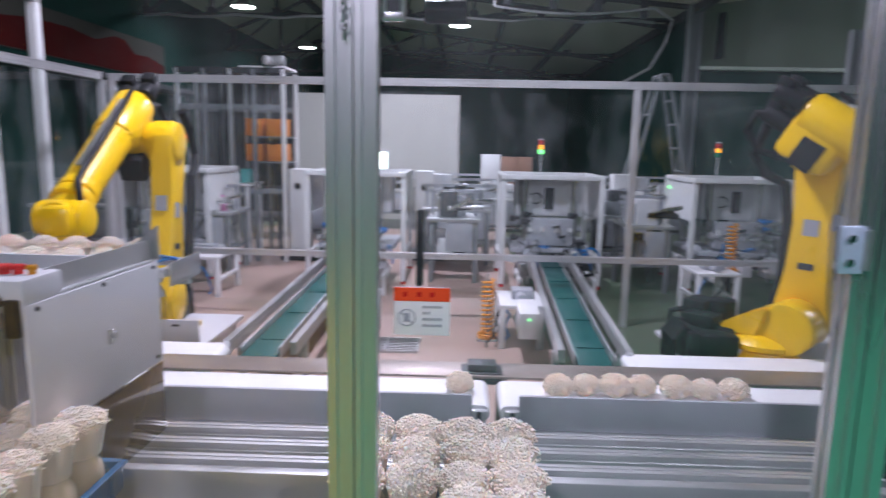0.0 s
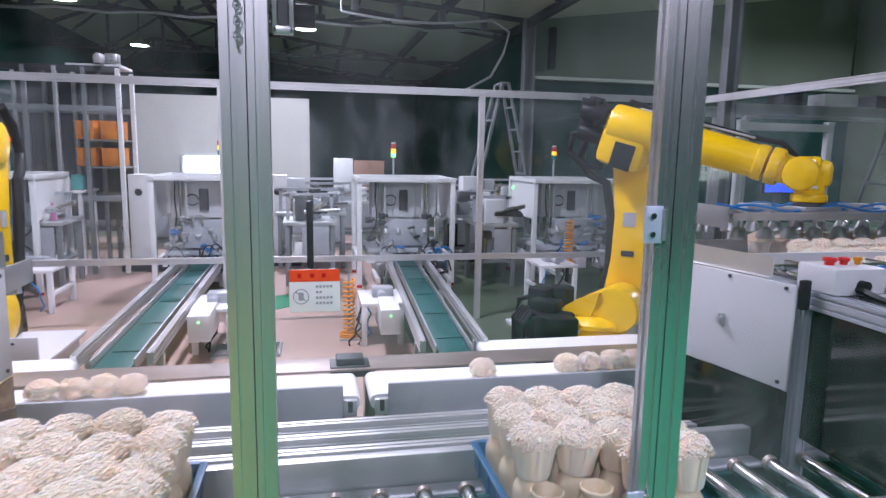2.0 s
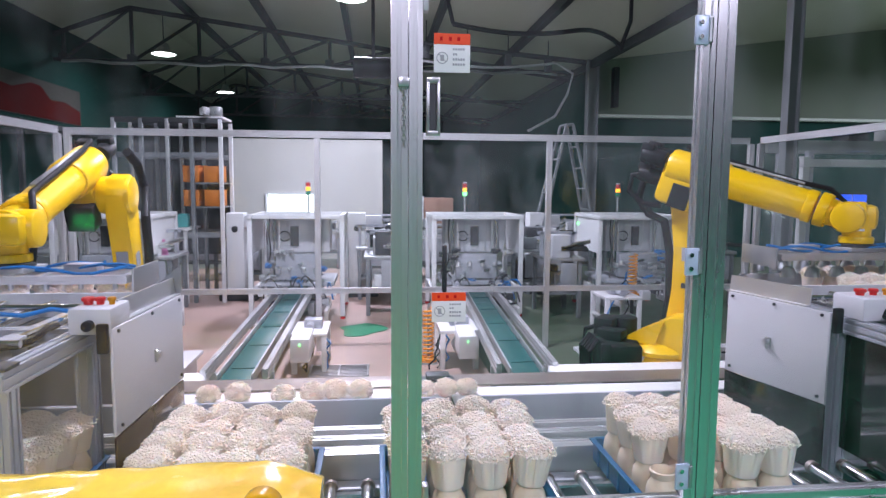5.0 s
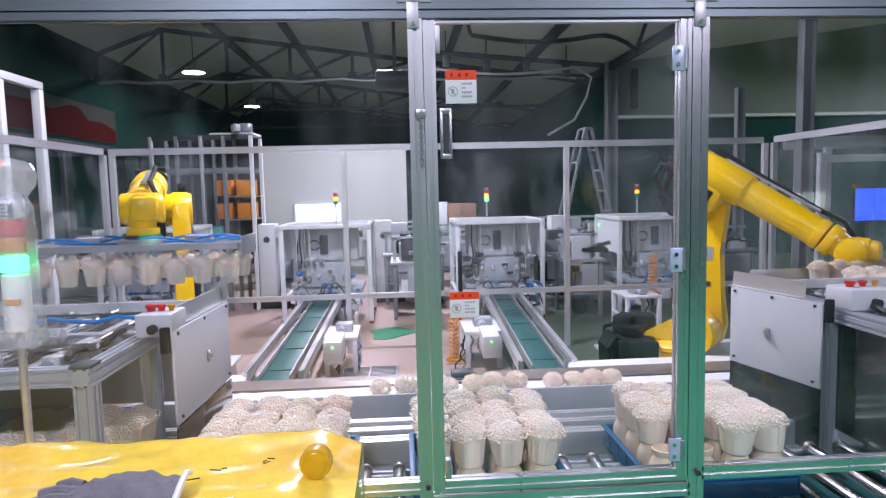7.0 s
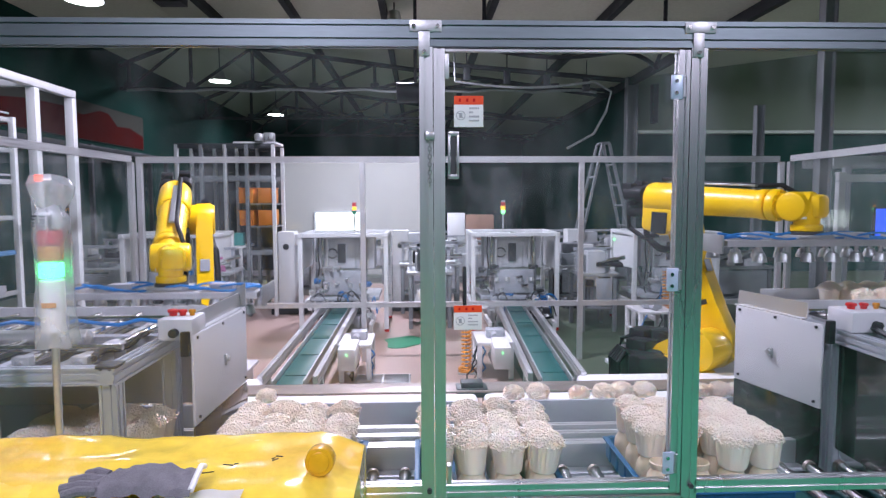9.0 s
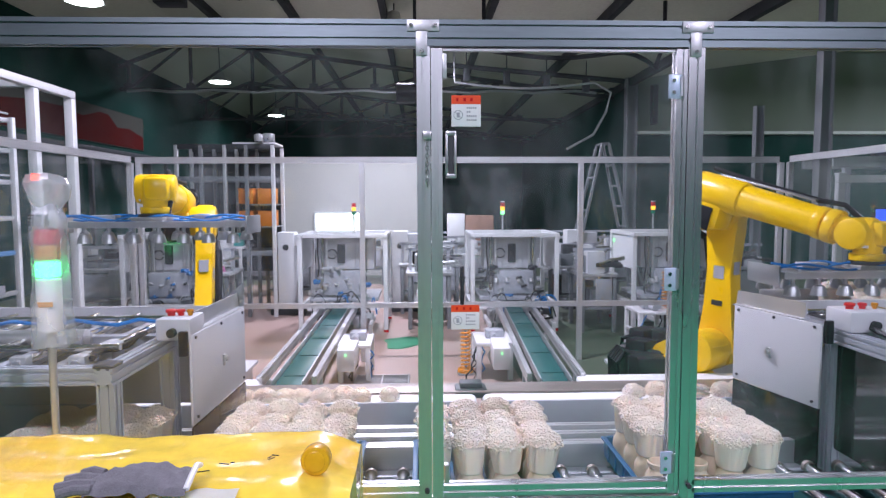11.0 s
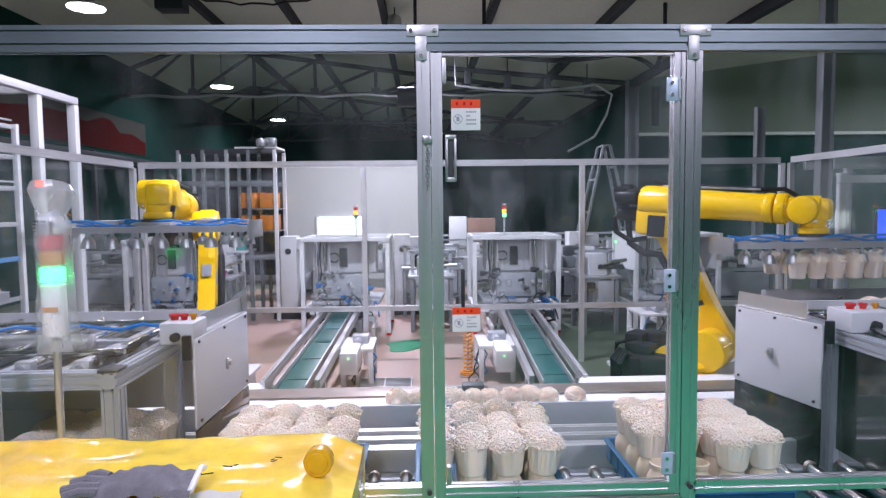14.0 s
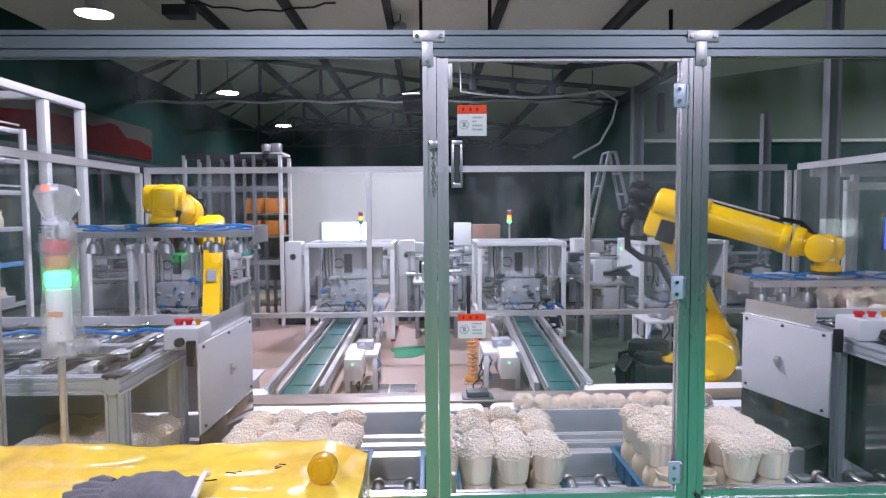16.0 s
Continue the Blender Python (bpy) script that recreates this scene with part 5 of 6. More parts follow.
b = box(NB(), (0, 0, 0.33), (0.34, 0.2, 0.66), 0.006)
solo("white_board_box", b, WHITE_PAINT, "tall white box on the packing line", "box", pose(0.89, 12.4, 0.741))
b = box(NB(), (0, 0, 0.31), (0.56, 0.36, 0.62), 0.006)
box(b, (0, -0.182, 0.31), (0.06, 0.004, 0.62))
solo("carton", b, CARTON, "brown cardboard carton on the packing line", "carton", pose(1.35, 12.5, 0.741))


def side_table():
    t = thing("parts_table", "white table with coloured boxes behind the fence", "table", pose(-2.9, 9.1, 0))
    part("top", box(NB(), (0, 0, 1.0), (1.2, 0.6, 0.03), 0.004), WHITE_PAINT, t)
    for sx in (-0.55, 0.55):
        for sy in (-0.25, 0.25):
            part("leg", box(NB(), (sx, sy, 0.5), (0.04, 0.04, 0.99)), WHITE_PAINT, t)


side_table()
for x, s, m, nm in ((-3.2, (0.2, 0.2, 0.08), PINK, "pink"), (-2.9, (0.16, 0.2, 0.06), ORANGE_CRATE, "orange"), (-2.65, (0.3, 0.3, 0.1), WHITE_PAINT, "white"), (-2.42, (0.13, 0.14, 0.17), TEAL, "teal")):
    b = NB()
    box(b, (0, 0, s[2] / 2), s, 0.012)
    box(b, (0, 0, s[2] + 0.006), (s[0] * 0.94, s[1] * 0.94, 0.012), 0.004)
    solo("storage_box", b, m, nm + " plastic box on the parts table", "box", pose(x, 9.05, 1.015), "boxes on the parts table")


def lift_frame():
    """The tall grey frame with orange crates at the back."""
    t = thing("crate_lift", "tall grey steel lift frame for orange crates", "lift", pose(-2.55, 8.9, 0))
    for x in (-0.67, -0.33, 0.0, 0.3, 0.67):
        for y in (0, 0.6):
            part("upright", box(NB(), (x, y, 1.22), (0.05, 0.05, 2.44), 0.004), WHITE_PAINT if x > 0.6 else (ALU_DULL if x in (-0.67, 0.0) else COLUMN_GREY), t)
    for z in (2.4, 1.95, 0.9):
        for y in (0, 0.6):
            part("beam", box(NB(), (0, y, z + 0.02), (1.39, 0.045, 0.07), 0.004), DARK if z > 2 else COLUMN_GREY, t)
    part("back_sheet", box(NB(), (0, 0.64, 1.5), (1.34, 0.01, 1.8)), DARK, t, "dark back sheet")
    part("top_plate", box(NB(), (0.4, 0.3, 2.47), (0.6, 0.5, 0.03), 0.004), WHITE_PAINT, t)
    part("drive", rod(box(NB(), (0.6, 0.1, 2.55), (0.14, 0.14, 0.12), 0.01), (0.4, 0.1, 2.55), (0.6, 0.1, 2.55), 0.05, seg=12), STEEL, t)
    part("drive_plate", box(NB(), (0.52, -0.1, 2.53), (0.05, 0.2, 0.1), 0.004), ALU, t)
    for z in (1.3, 1.62):
        part("support_shelf", box(NB(), (0.48, 0.3, z - 0.015), (0.36, 0.56, 0.02)), COLUMN_GREY, t)


lift_frame()
for z in (1.3, 1.62):
    for k, x in enumerate((-2.3, -2.03)):
        b = box(NB(), (0, 0, 0.006), (0.2, 0.4, 0.012))
        for sx in (-1, 1):
            box(b, (sx * 0.098, 0, 0.11), (0.006, 0.4, 0.21), 0.002)
            box(b, (0, sx * 0.198, 0.11), (0.2, 0.006, 0.21), 0.002)
            box(b, (sx * 0.1, 0, 0.215), (0.016, 0.42, 0.012))
        solo("orange_crate", b, ORANGE_CRATE, "orange plastic crate on the lift frame", "crate", pose(x, 9.2, z), "orange crates")


def shelf_rack():
    t = thing("bottle_rack", "white steel rack with shelves of bottles beside the fence", "rack")
    for x in (-3.35, -4.2):
        for y in (3.4, 5.5):
            part("upright", box(NB(), (x, y, 1.19), (0.045, 0.045, 2.38), 0.004), WHITE_PAINT, t)
    for z in (0.5, 0.85, 1.2, 1.5, 1.81, 2.08, 2.34):
        part("shelf", box(NB(), (-3.78, 4.45, z), (0.8, 2.05, 0.015)), STEEL, t)
        part("shelf_edge", box(NB(), (-3.36, 4.45, z + 0.012), (0.014, 2.05, 0.04), 0.003), PURPLE_BLUE if z == 1.2 else ALU, t)
        if z > 1.6:
            part("guard_rail", box(NB(), (-3.36, 4.45, z + 0.07), (0.012, 2.05, 0.016), 0.003), ALU, t)


shelf_rack()
t = thing("tall_rack", "tall white steel rack frame behind the bottle rack", "rack")
for x in (-3.28, -4.4):
    for y in (3.0, 5.7, 6.32):
        part("post", box(NB(), (x, y, 1.335), (0.08, 0.08, 2.67), 0.006), WHITE_PAINT, t)
    part("long_beam", box(NB(), (x, 4.66, 2.71), (0.08, 3.4, 0.07), 0.006), WHITE_PAINT, t)
for y in (3.0, 5.7):
    part("cross_beam", box(NB(), (-3.84, y, 2.71), (1.04, 0.07, 0.066), 0.006), WHITE_PAINT, t)
part("plate", box(NB(), (-3.84, 4.9, 2.67), (1.0, 0.5, 0.01), 0.002), GREY_PAINT, t)
for z in (1.508, 1.208, 0.858):
    for k in range(15):
        for row in (0, 1):
            if (k * 7 + row * 3 + int(z * 10)) % 11:
                ob = new("bottle", BOTTLE_MESH)
                ob.matrix_basis = pose(-3.46 - 0.13 * row, 3.62 + 0.118 * k, z)
                tagged(ob, "milky cultivation bottle standing on the rack", "bottle", "bottles on the rack")


def low_stand(x, y, w, dp, h, label, seed):
    rnd = random.Random(seed)
    t = thing("low_stand", label, "stand", pose(x, y, 0), "low stands")
    part("top", box(NB(), (0, 0, h), (w, dp, 0.03), 0.004), WHITE_PAINT, t)
    for sx in (-1, 1):
        for sy in (-1, 1):
            part("leg", box(NB(), (sx * (w / 2 - 0.025), sy * (dp / 2 - 0.025), h / 2 - 0.008), (0.045, 0.045, h - 0.015), 0.004), WHITE_PAINT, t)
        part("rail", box(NB(), (sx * (w / 2 - 0.025), 0, h * 0.45), (0.035, dp - 0.09, 0.035), 0.003), WHITE_PAINT, t)
    part("motor", rod(box(NB(), (0.02, 0, h + 0.055), (w * 0.5, 0.14, 0.08), 0.008), (0.0, -0.07, h + 0.05), (0.0, -0.2, h + 0.05), 0.035, seg=14), MACHINE_GREY, t)
    for k in range(3):
        pts = [(rnd.uniform(-w / 2, w / 2), -dp / 2 + 0.02, h - 0.02)]
        for i in range(6):
            q = pts[-1]
            pts.append((q[0] + rnd.uniform(-0.05, 0.05), q[1] + rnd.uniform(-0.03, 0.03), max(0.02, q[2] - h / 6.5)))
        part("cable", tube(NB(), pts, 0.008, 5), BLACK if k else BLUE_HOSE, t)


low_stand(0.86, 5.75, 0.34, 0.5, 0.34, "low white steel stand beside the green conveyor", 1)
low_stand(-0.42, 5.72, 0.3, 0.5, 0.34, "low white steel stand with a motor beside the conveyor", 2)
low_stand(2.75, 6.8, 0.4, 0.5, 0.42, "low white steel frame behind the fence", 4)
low_stand(-2.3, 7.2, 0.6, 0.6, 0.4, "low white steel frame before the side machine", 5)
for x, y, w, s in ((0.32, 9.3, 0.9, 21), (-1.75, 9.9, 0.9, 22), (2.35, 8.9, 0.8, 23), (4.5, 8.6, 1.0, 24), (-4.3, 8.8, 1.3, 25), (-2.6, 8.3, 0.7, 26), (0.3, 8.2, 0.6, 27), (-1.2, 9.6, 0.6, 33), (2.4, 7.9, 0.5, 28)):
    bench(x, y, w, s)
g = thing("floor_grate", "bright steel grate lying on the floor", "grate", pose(-0.17, 5.5, 0))
for k in range(9):
    part("bar", box(NB(), (0, -0.16 + 0.04 * k, 0.016), (0.5, 0.012, 0.024)), STEEL, g)
for sx in (-0.24, 0, 0.24):
    part("cross_bar", box(NB(), (sx, 0, 0.03), (0.012, 0.34, 0.008)), STEEL, g)
b = box(NB(), (0, 0, 0.03), (0.2, 0.14, 0.06), 0.008)
box(b, (0.0, 0.0, 0.075), (0.14, 0.1, 0.04), 0.008)
solo("clamp_block", b, DARK, "dark clamp block on the steel strip at the belt gap", "clamp", pose(0.5, 3.79, 0.401))
bl = box(NB(), (0, 0, 0.06), (0.26, 0.2, 0.12), 0.012)
box(bl, (0, 0, 0.125), (0.28, 0.22, 0.014), 0.004)
solo("storage_box", bl, PURPLE_BLUE, "light blue plastic bin beside the machine", "box", pose(-2.65, 8.2, 0.74))
bl = lathe(NB(), [(0.07, 0), (0.06, 0.02), (0.035, 0.12), (0.03, 0.18), (0.01, 0.19)], 14)
solo("pink_bottle", bl, PINK, "pink plastic bottle beside the machine", "bottle", pose(-2.42, 8.15, 0.74))


# aluminium in a dark grey: the dim light far back is put into the colour
def ladder(x, y, h):
    t = thing("step_ladder", "open aluminium step ladder behind the machines", "ladder", pose(x, y, 0, 0, 0, 90), "step ladders")
    for sy, n in ((-1, 7), (1, 4)):
        for sx in (-1, 1):
            part("rail", rod(NB(), (sx * 0.3, sy * 0.62, 0), (sx * 0.16, sy * 0.05, h), 0.025, seg=8), COLUMN_GREY, t)
        for k in range(n):
            u = (k + 1) / (n + 1)
            part("rung", rod(NB(), (-0.3 + 0.14 * u, sy * (0.62 - 0.57 * u), h * u), (0.3 - 0.14 * u, sy * (0.62 - 0.57 * u), h * u), 0.016, seg=8), COLUMN_GREY, t)
    part("cap", box(NB(), (0, 0, h + 0.01), (0.36, 0.12, 0.03), 0.006), COLUMN_GREY, t)


ladder(3.0, 9.6, 2.5)
ladder(8.2, 8.0, 2.02)


def monitor():
    t = thing("control_monitor", "control screen glowing blue on a stand", "monitor", pose(6.92, 8.65, -0.02))
    part("case", box(NB(), (0, 0.03, 1.3), (0.54, 0.05, 0.5), 0.008), BLACK, t)
    part("screen", box(NB(), (0, 0.003, 1.3), (0.5, 0.006, 0.46)), SCREEN_BLUE, t)
    part("split_bar", box(NB(), (0.02, -0.002, 1.3), (0.012, 0.003, 0.46)), SIGN_WHITE, t)
    part("stand", rod(box(NB(), (0, 0.05, 0.04), (0.4, 0.3, 0.04), 0.01), (0, 0.07, 0.04), (0, 0.07, 1.07), 0.03, seg=10), DARK, t)


monitor()


def portal():
    t = thing("white_portal", "white steel portal frame outside the side fence", "frame")
    for x in (5.29, 6.49):
        part("post", box(NB(), (x, 7.4, 0.925), (0.08, 0.08, 1.85), 0.006), WHITE_PAINT, t)
        part("cap", box(NB(), (x, 7.4, 1.96), (0.09, 0.09, 0.03), 0.004), WHITE_PAINT, t)
    part("beam", box(NB(), (5.89, 7.4, 1.9), (1.28, 0.08, 0.09), 0.006), WHITE_PAINT, t)


def side_gantry():
    t = thing("side_gantry", "grey steel gantry with boxes along the side bay", "gantry")
    for y in (7.75, 8.35):
        part("long_beam", box(NB(), (7.2, y, 2.13), (3.6, 0.08, 0.13), 0.006), ALU_DULL, t)
        for x in (5.6, 8.9):
            part("leg", box(NB(), (x, y, 1.03), (0.08, 0.08, 2.06), 0.006), MACHINE_GREY, t)
    for x, w in ((6.3, 0.3), (7.0, 0.5), (7.7, 0.34)):
        part("drive_box", box(NB(), (x, 7.95, 2.28), (w, 0.3, 0.16), 0.01), WHITE_PAINT if w > 0.4 else DARK, t)


side_gantry()
portal()
for x, y in ((0.61, 5.75), (3.0, 6.95)):
    pts = [(0.045 * math.cos(i * 0.7), 0.045 * math.sin(i * 0.7), 0.04 + 0.0042 * i) for i in range(110)]
    b = tube(NB(), pts, 0.009, 5)
    for k in range(3):
        ring = [(0.07 * math.cos(a), 0.07 * math.sin(a), 0.02 + 0.016 * k) for a in [i * math.tau / 16 for i in range(17)]]
        tube(b, ring, 0.01, 5)
    solo("coiled_air_hose", b, ORANGE, "orange coiled air hose hanging to the floor", "hose", pose(x, y, 0 if y < 6 else 0.35), "coiled hoses")
    if y > 6:
        st = rod(NB(), (0, 0, 0), (0, 0, 0.36), 0.02, seg=8)
        solo("hose_stand", st, DARK, "dark stand under a coiled hose", "stand", pose(x, y, 0))
p = rod(box(NB(), (0, 0, 0.012), (0.16, 0.16, 0.024), 0.004), (0, 0, 0.02), (0, 0, 0.55), 0.012, seg=8)
solo("hose_post", p, STEEL, "slim steel post that holds the coiled hose", "post", pose(0.61, 5.75, 0))

# cables under the roof
cab = tube(NB(), [(-6.6 + 0.5 * i, 15.1, 4.23 + 0.03 * math.sin(1.9 * i)) for i in range(23)], 0.032, 6)
solo("roof_cable", cab, ALU_DULL, "pale cable slung across under the trusses", "cable")
cab = tube(NB(), [(1.2 + 0.16 * i, 9.0, 3.78 - 0.1 * math.sin(math.pi * i / 12) - 0.02 * max(0, i - 11) ** 2) for i in range(16)], 0.032, 6)
tube(cab, [(1.2, 9.0, 3.78), (1.1, 9.0, 4.2), (1.1, 9.0, roof_z(1.1))], 0.03, 6)
tube(cab, [(3.55, 9.0, 3.5), (3.7, 9.0, 3.9), (3.7, 9.0, roof_z(3.7))], 0.03, 6)
solo("roof_cable", cab, BLACK, "thick black cable slung under the roof", "cable")
cab = tube(NB(), [(0.9 + 0.22 * i, 12.9, 4.05 - 0.12 * math.sin(math.pi * i / 13)) for i in range(14)] + [(4.1, 12.9, 3.85), (4.0, 12.9, 3.45), (3.75, 12.9, 3.0), (3.2, 12.9, 2.7)], 0.026, 6)
tube(cab, [(0.9, 12.9, 4.05), (0.88, 12.9, roof_z(0.88))], 0.02, 6)
solo("roof_cable", cab, ALU_DULL, "pale cable looping down from the roof", "cable")
t = thing("roof_track", "dark steel track with hangers under the roof", "track")
part("rail", rod(NB(), (0.6, 13.0, 4.42), (4.4, 13.0, 4.1), 0.05, seg=8), TRUSS, t)
for k in range(4):
    x = 1.15 + 0.82 * k
    z = 4.42 - 0.084 * (x - 0.6)
    part("hanger", box(NB(), (x, 13.0, z - 0.16), (0.14, 0.1, 0.26), 0.01), DARK, t)
    part("tie", rod(NB(), (x, 13.0, z), (x, 13.0, roof_z(x)), 0.012, seg=5), TRUSS, t)
t = thing("roof_motor", "dark drum motor hung under the roof", "motor")
part("drum", rod(NB(), (-0.16, 9.5, 3.26), (0.4, 9.5, 3.26), 0.15, seg=18, bevel=0.02), BLACK, t)
part("bracket", box(NB(), (0.12, 9.5, 4.16), (0.05, 0.05, 1.6)), BLACK, t)
t = thing("roof_fan", "dark box unit with cables hung under the roof", "fan")
part("case", box(NB(), (-3.6, 9.9, 4.72), (0.42, 0.3, 0.16), 0.01), TRUSS, t)
part("hanger", box(NB(), (-3.45, 9.9, 5.1), (0.08, 0.08, 0.7)), TRUSS, t)
part("cable", tube(NB(), [(-3.4 + 0.17 * i, 9.85, 4.85 - 0.12 * math.sin(math.pi * i / 13) + 0.02 * math.sin(2.2 * i)) for i in range(14)], 0.016, 6), BLACK, t)

# ---- before the fence ----


def yellow_pack():
    """A machine's cover of crumpled yellow plastic sheet."""
    x0, x1, y0, y1, z1 = -1.3, 0.04, 0.90, 1.28, 1.10
    rnd = random.Random(5)
    bm = NB()
    nx, ny = 40, 22
    top = []
    for i in range(nx + 1):
        row = []
        for j in range(ny + 1):
            u, v = i / nx, j / ny
            x, y = x0 + (x1 - x0) * u, y0 + (y1 - y0) * v
            z = z1 + 0.016 * noise.noise((x * 5, y * 5, 1.3)) + 0.008 * noise.noise((x * 17, y * 13, 4)) - 0.03 * max(0, u - 0.94) / 0.06 - 0.012 * max(0, v - 0.92) / 0.08
            z -= 0.06 * (max(0, 0.3 - v) / 0.3) ** 2
            z += 0.014 * max(0, noise.noise((x * 2.5 + y * 14, y * 9, 11)))
            z += 0.012 * abs(noise.noise((x * 3 + y * 6, 0, 7)))
            row.append(bm.verts.new((x, y, z)))
        top.append(row)
    for i in range(nx):
        for j in range(ny):
            bm.faces.new((top[i][j], top[i + 1][j], top[i + 1][j + 1], top[i][j + 1]))
    rim = [top[i][0] for i in range(nx + 1)] + [top[nx][j] for j in range(1, ny + 1)] + [top[i][ny] for i in range(nx - 1, -1, -1)] + [top[0][j] for j in range(ny - 1, 0, -1)]
    prev = rim
    for k in range(1, 9):
        ring = []
        for i, v in enumerate(rim):
            f = 0.012 * noise.noise((v.co.x * 9, v.co.y * 9, k * 0.6)) + 0.004 * k
            d = Vector((v.co.x - (x0 + x1) / 2, (v.co.y - (y0 + y1) / 2), 0)).normalized()
            ring.append(bm.verts.new(Vector((v.co.x, v.co.y, v.co.z - (v.co.z - 0.02) * k / 8)) + d * f))
        for i in range(len(rim)):
            j = (i + 1) % len(rim)
            bm.faces.new((prev[i], prev[j], ring[j], ring[i]))
        prev = ring
    bm.faces.new(prev)
    t = thing("covered_cabinet", "low cabinet covered with crumpled yellow plastic sheet", "cabinet")
    part("cover", bm, YELLOW_BAG, t)
    b = rod(NB(), (-0.033, 1.075, 1.118), (-0.033, 1.035, 1.122), 0.03, seg=26, bevel=0.006)
    rod(b, (-0.033, 1.037, 1.122), (-0.033, 1.031, 1.123), 0.021, seg=20, bevel=0.002)
    part("knob", b, KNOB, t, "yellow covered round knob")
    b = NB()
    for k, (x, y, w) in enumerate(((-0.22, 1.055, 0.03), (-0.205, 1.06, 0.012), (-0.135, 1.085, 0.012), (-0.125, 1.095, 0.02), (-0.25, 1.02, 0.03), (-0.13, 1.078, 0.02))):
        part("print_bar", box(NB(), (x, y, 1.113), (w * 0.75, 0.0014, 0.002), 0, 30 * (k % 3) - 12), BLACK, t, "dark print on the sheet")


yellow_pack()


def glove():
    bm = NB()
    n, mm = 26, 12
    grid = []
    for i in range(n + 1):
        row = []
        for j in range(mm + 1):
            u, v = i / n, j / mm
            w = 0.065 + 0.02 * math.sin(3 * u) + 0.015 * noise.noise((u * 6, 0, 2))
            row.append(bm.verts.new(((u - 0.5) * 0.25, (v - 0.5) * 2 * w + 0.02 * math.sin(4 * u),
                                     0.034 * max(0, math.sin(math.pi * v)) ** 0.5 * (0.6 + 0.5 * math.sin(math.pi * u)) + 0.014 * noise.noise((u * 8, v * 5, 3)))))
        grid.append(row)
    for i in range(n):
        for j in range(mm):
            bm.faces.new((grid[i][j], grid[i + 1][j], grid[i + 1][j + 1], grid[i][j + 1]))
    fingers = []
    for k, (dy, ln) in enumerate(((-0.05, 0.07), (-0.02, 0.09), (0.015, 0.085), (0.045, 0.06))):
        fingers.append(tube(NB(), [(-0.11, dy, 0.014), (-0.11 - ln * 0.5, dy * 1.2, 0.02), (-0.11 - ln, dy * 1.3, 0.012)], 0.013, 8))
    t = thing("work_glove", "grey knitted work glove lying on the yellow sheet", "glove", pose(-0.35, 0.978, 1.108, 0, 0, 5) @ Matrix.Scale(0.74, 4))
    part("body", bm, GLOVE, t)
    for f in fingers:
        part("finger", f, GLOVE, t)
    c = tube(NB(), [(0.125, -0.07, 0.01), (0.13, -0.03, 0.03), (0.13, 0.02, 0.035), (0.125, 0.075, 0.012)], 0.008, 7)
    part("cuff", c, SIGN_WHITE, t, "white knitted cuff edge")


glove()
ps = NB()
gr = [[ps.verts.new((0.02 * i, 0.02 * j, 0.012 * noise.noise((i * 0.5, j * 0.6, 3)) + 0.012)) for j in range(4)] for i in range(9)]
for i in range(8):
    for j in range(3):
        ps.faces.new((gr[i][j], gr[i + 1][j], gr[i + 1][j + 1], gr[i][j + 1]))
bmesh.ops.solidify(ps, geom=ps.faces[:], thickness=0.003)
solo("plastic_scrap", ps, SIGN_WHITE, "crumpled white plastic scrap on the yellow sheet", "plastic scrap", pose(-0.32, 0.9, 1.088, 0, 0, 6))


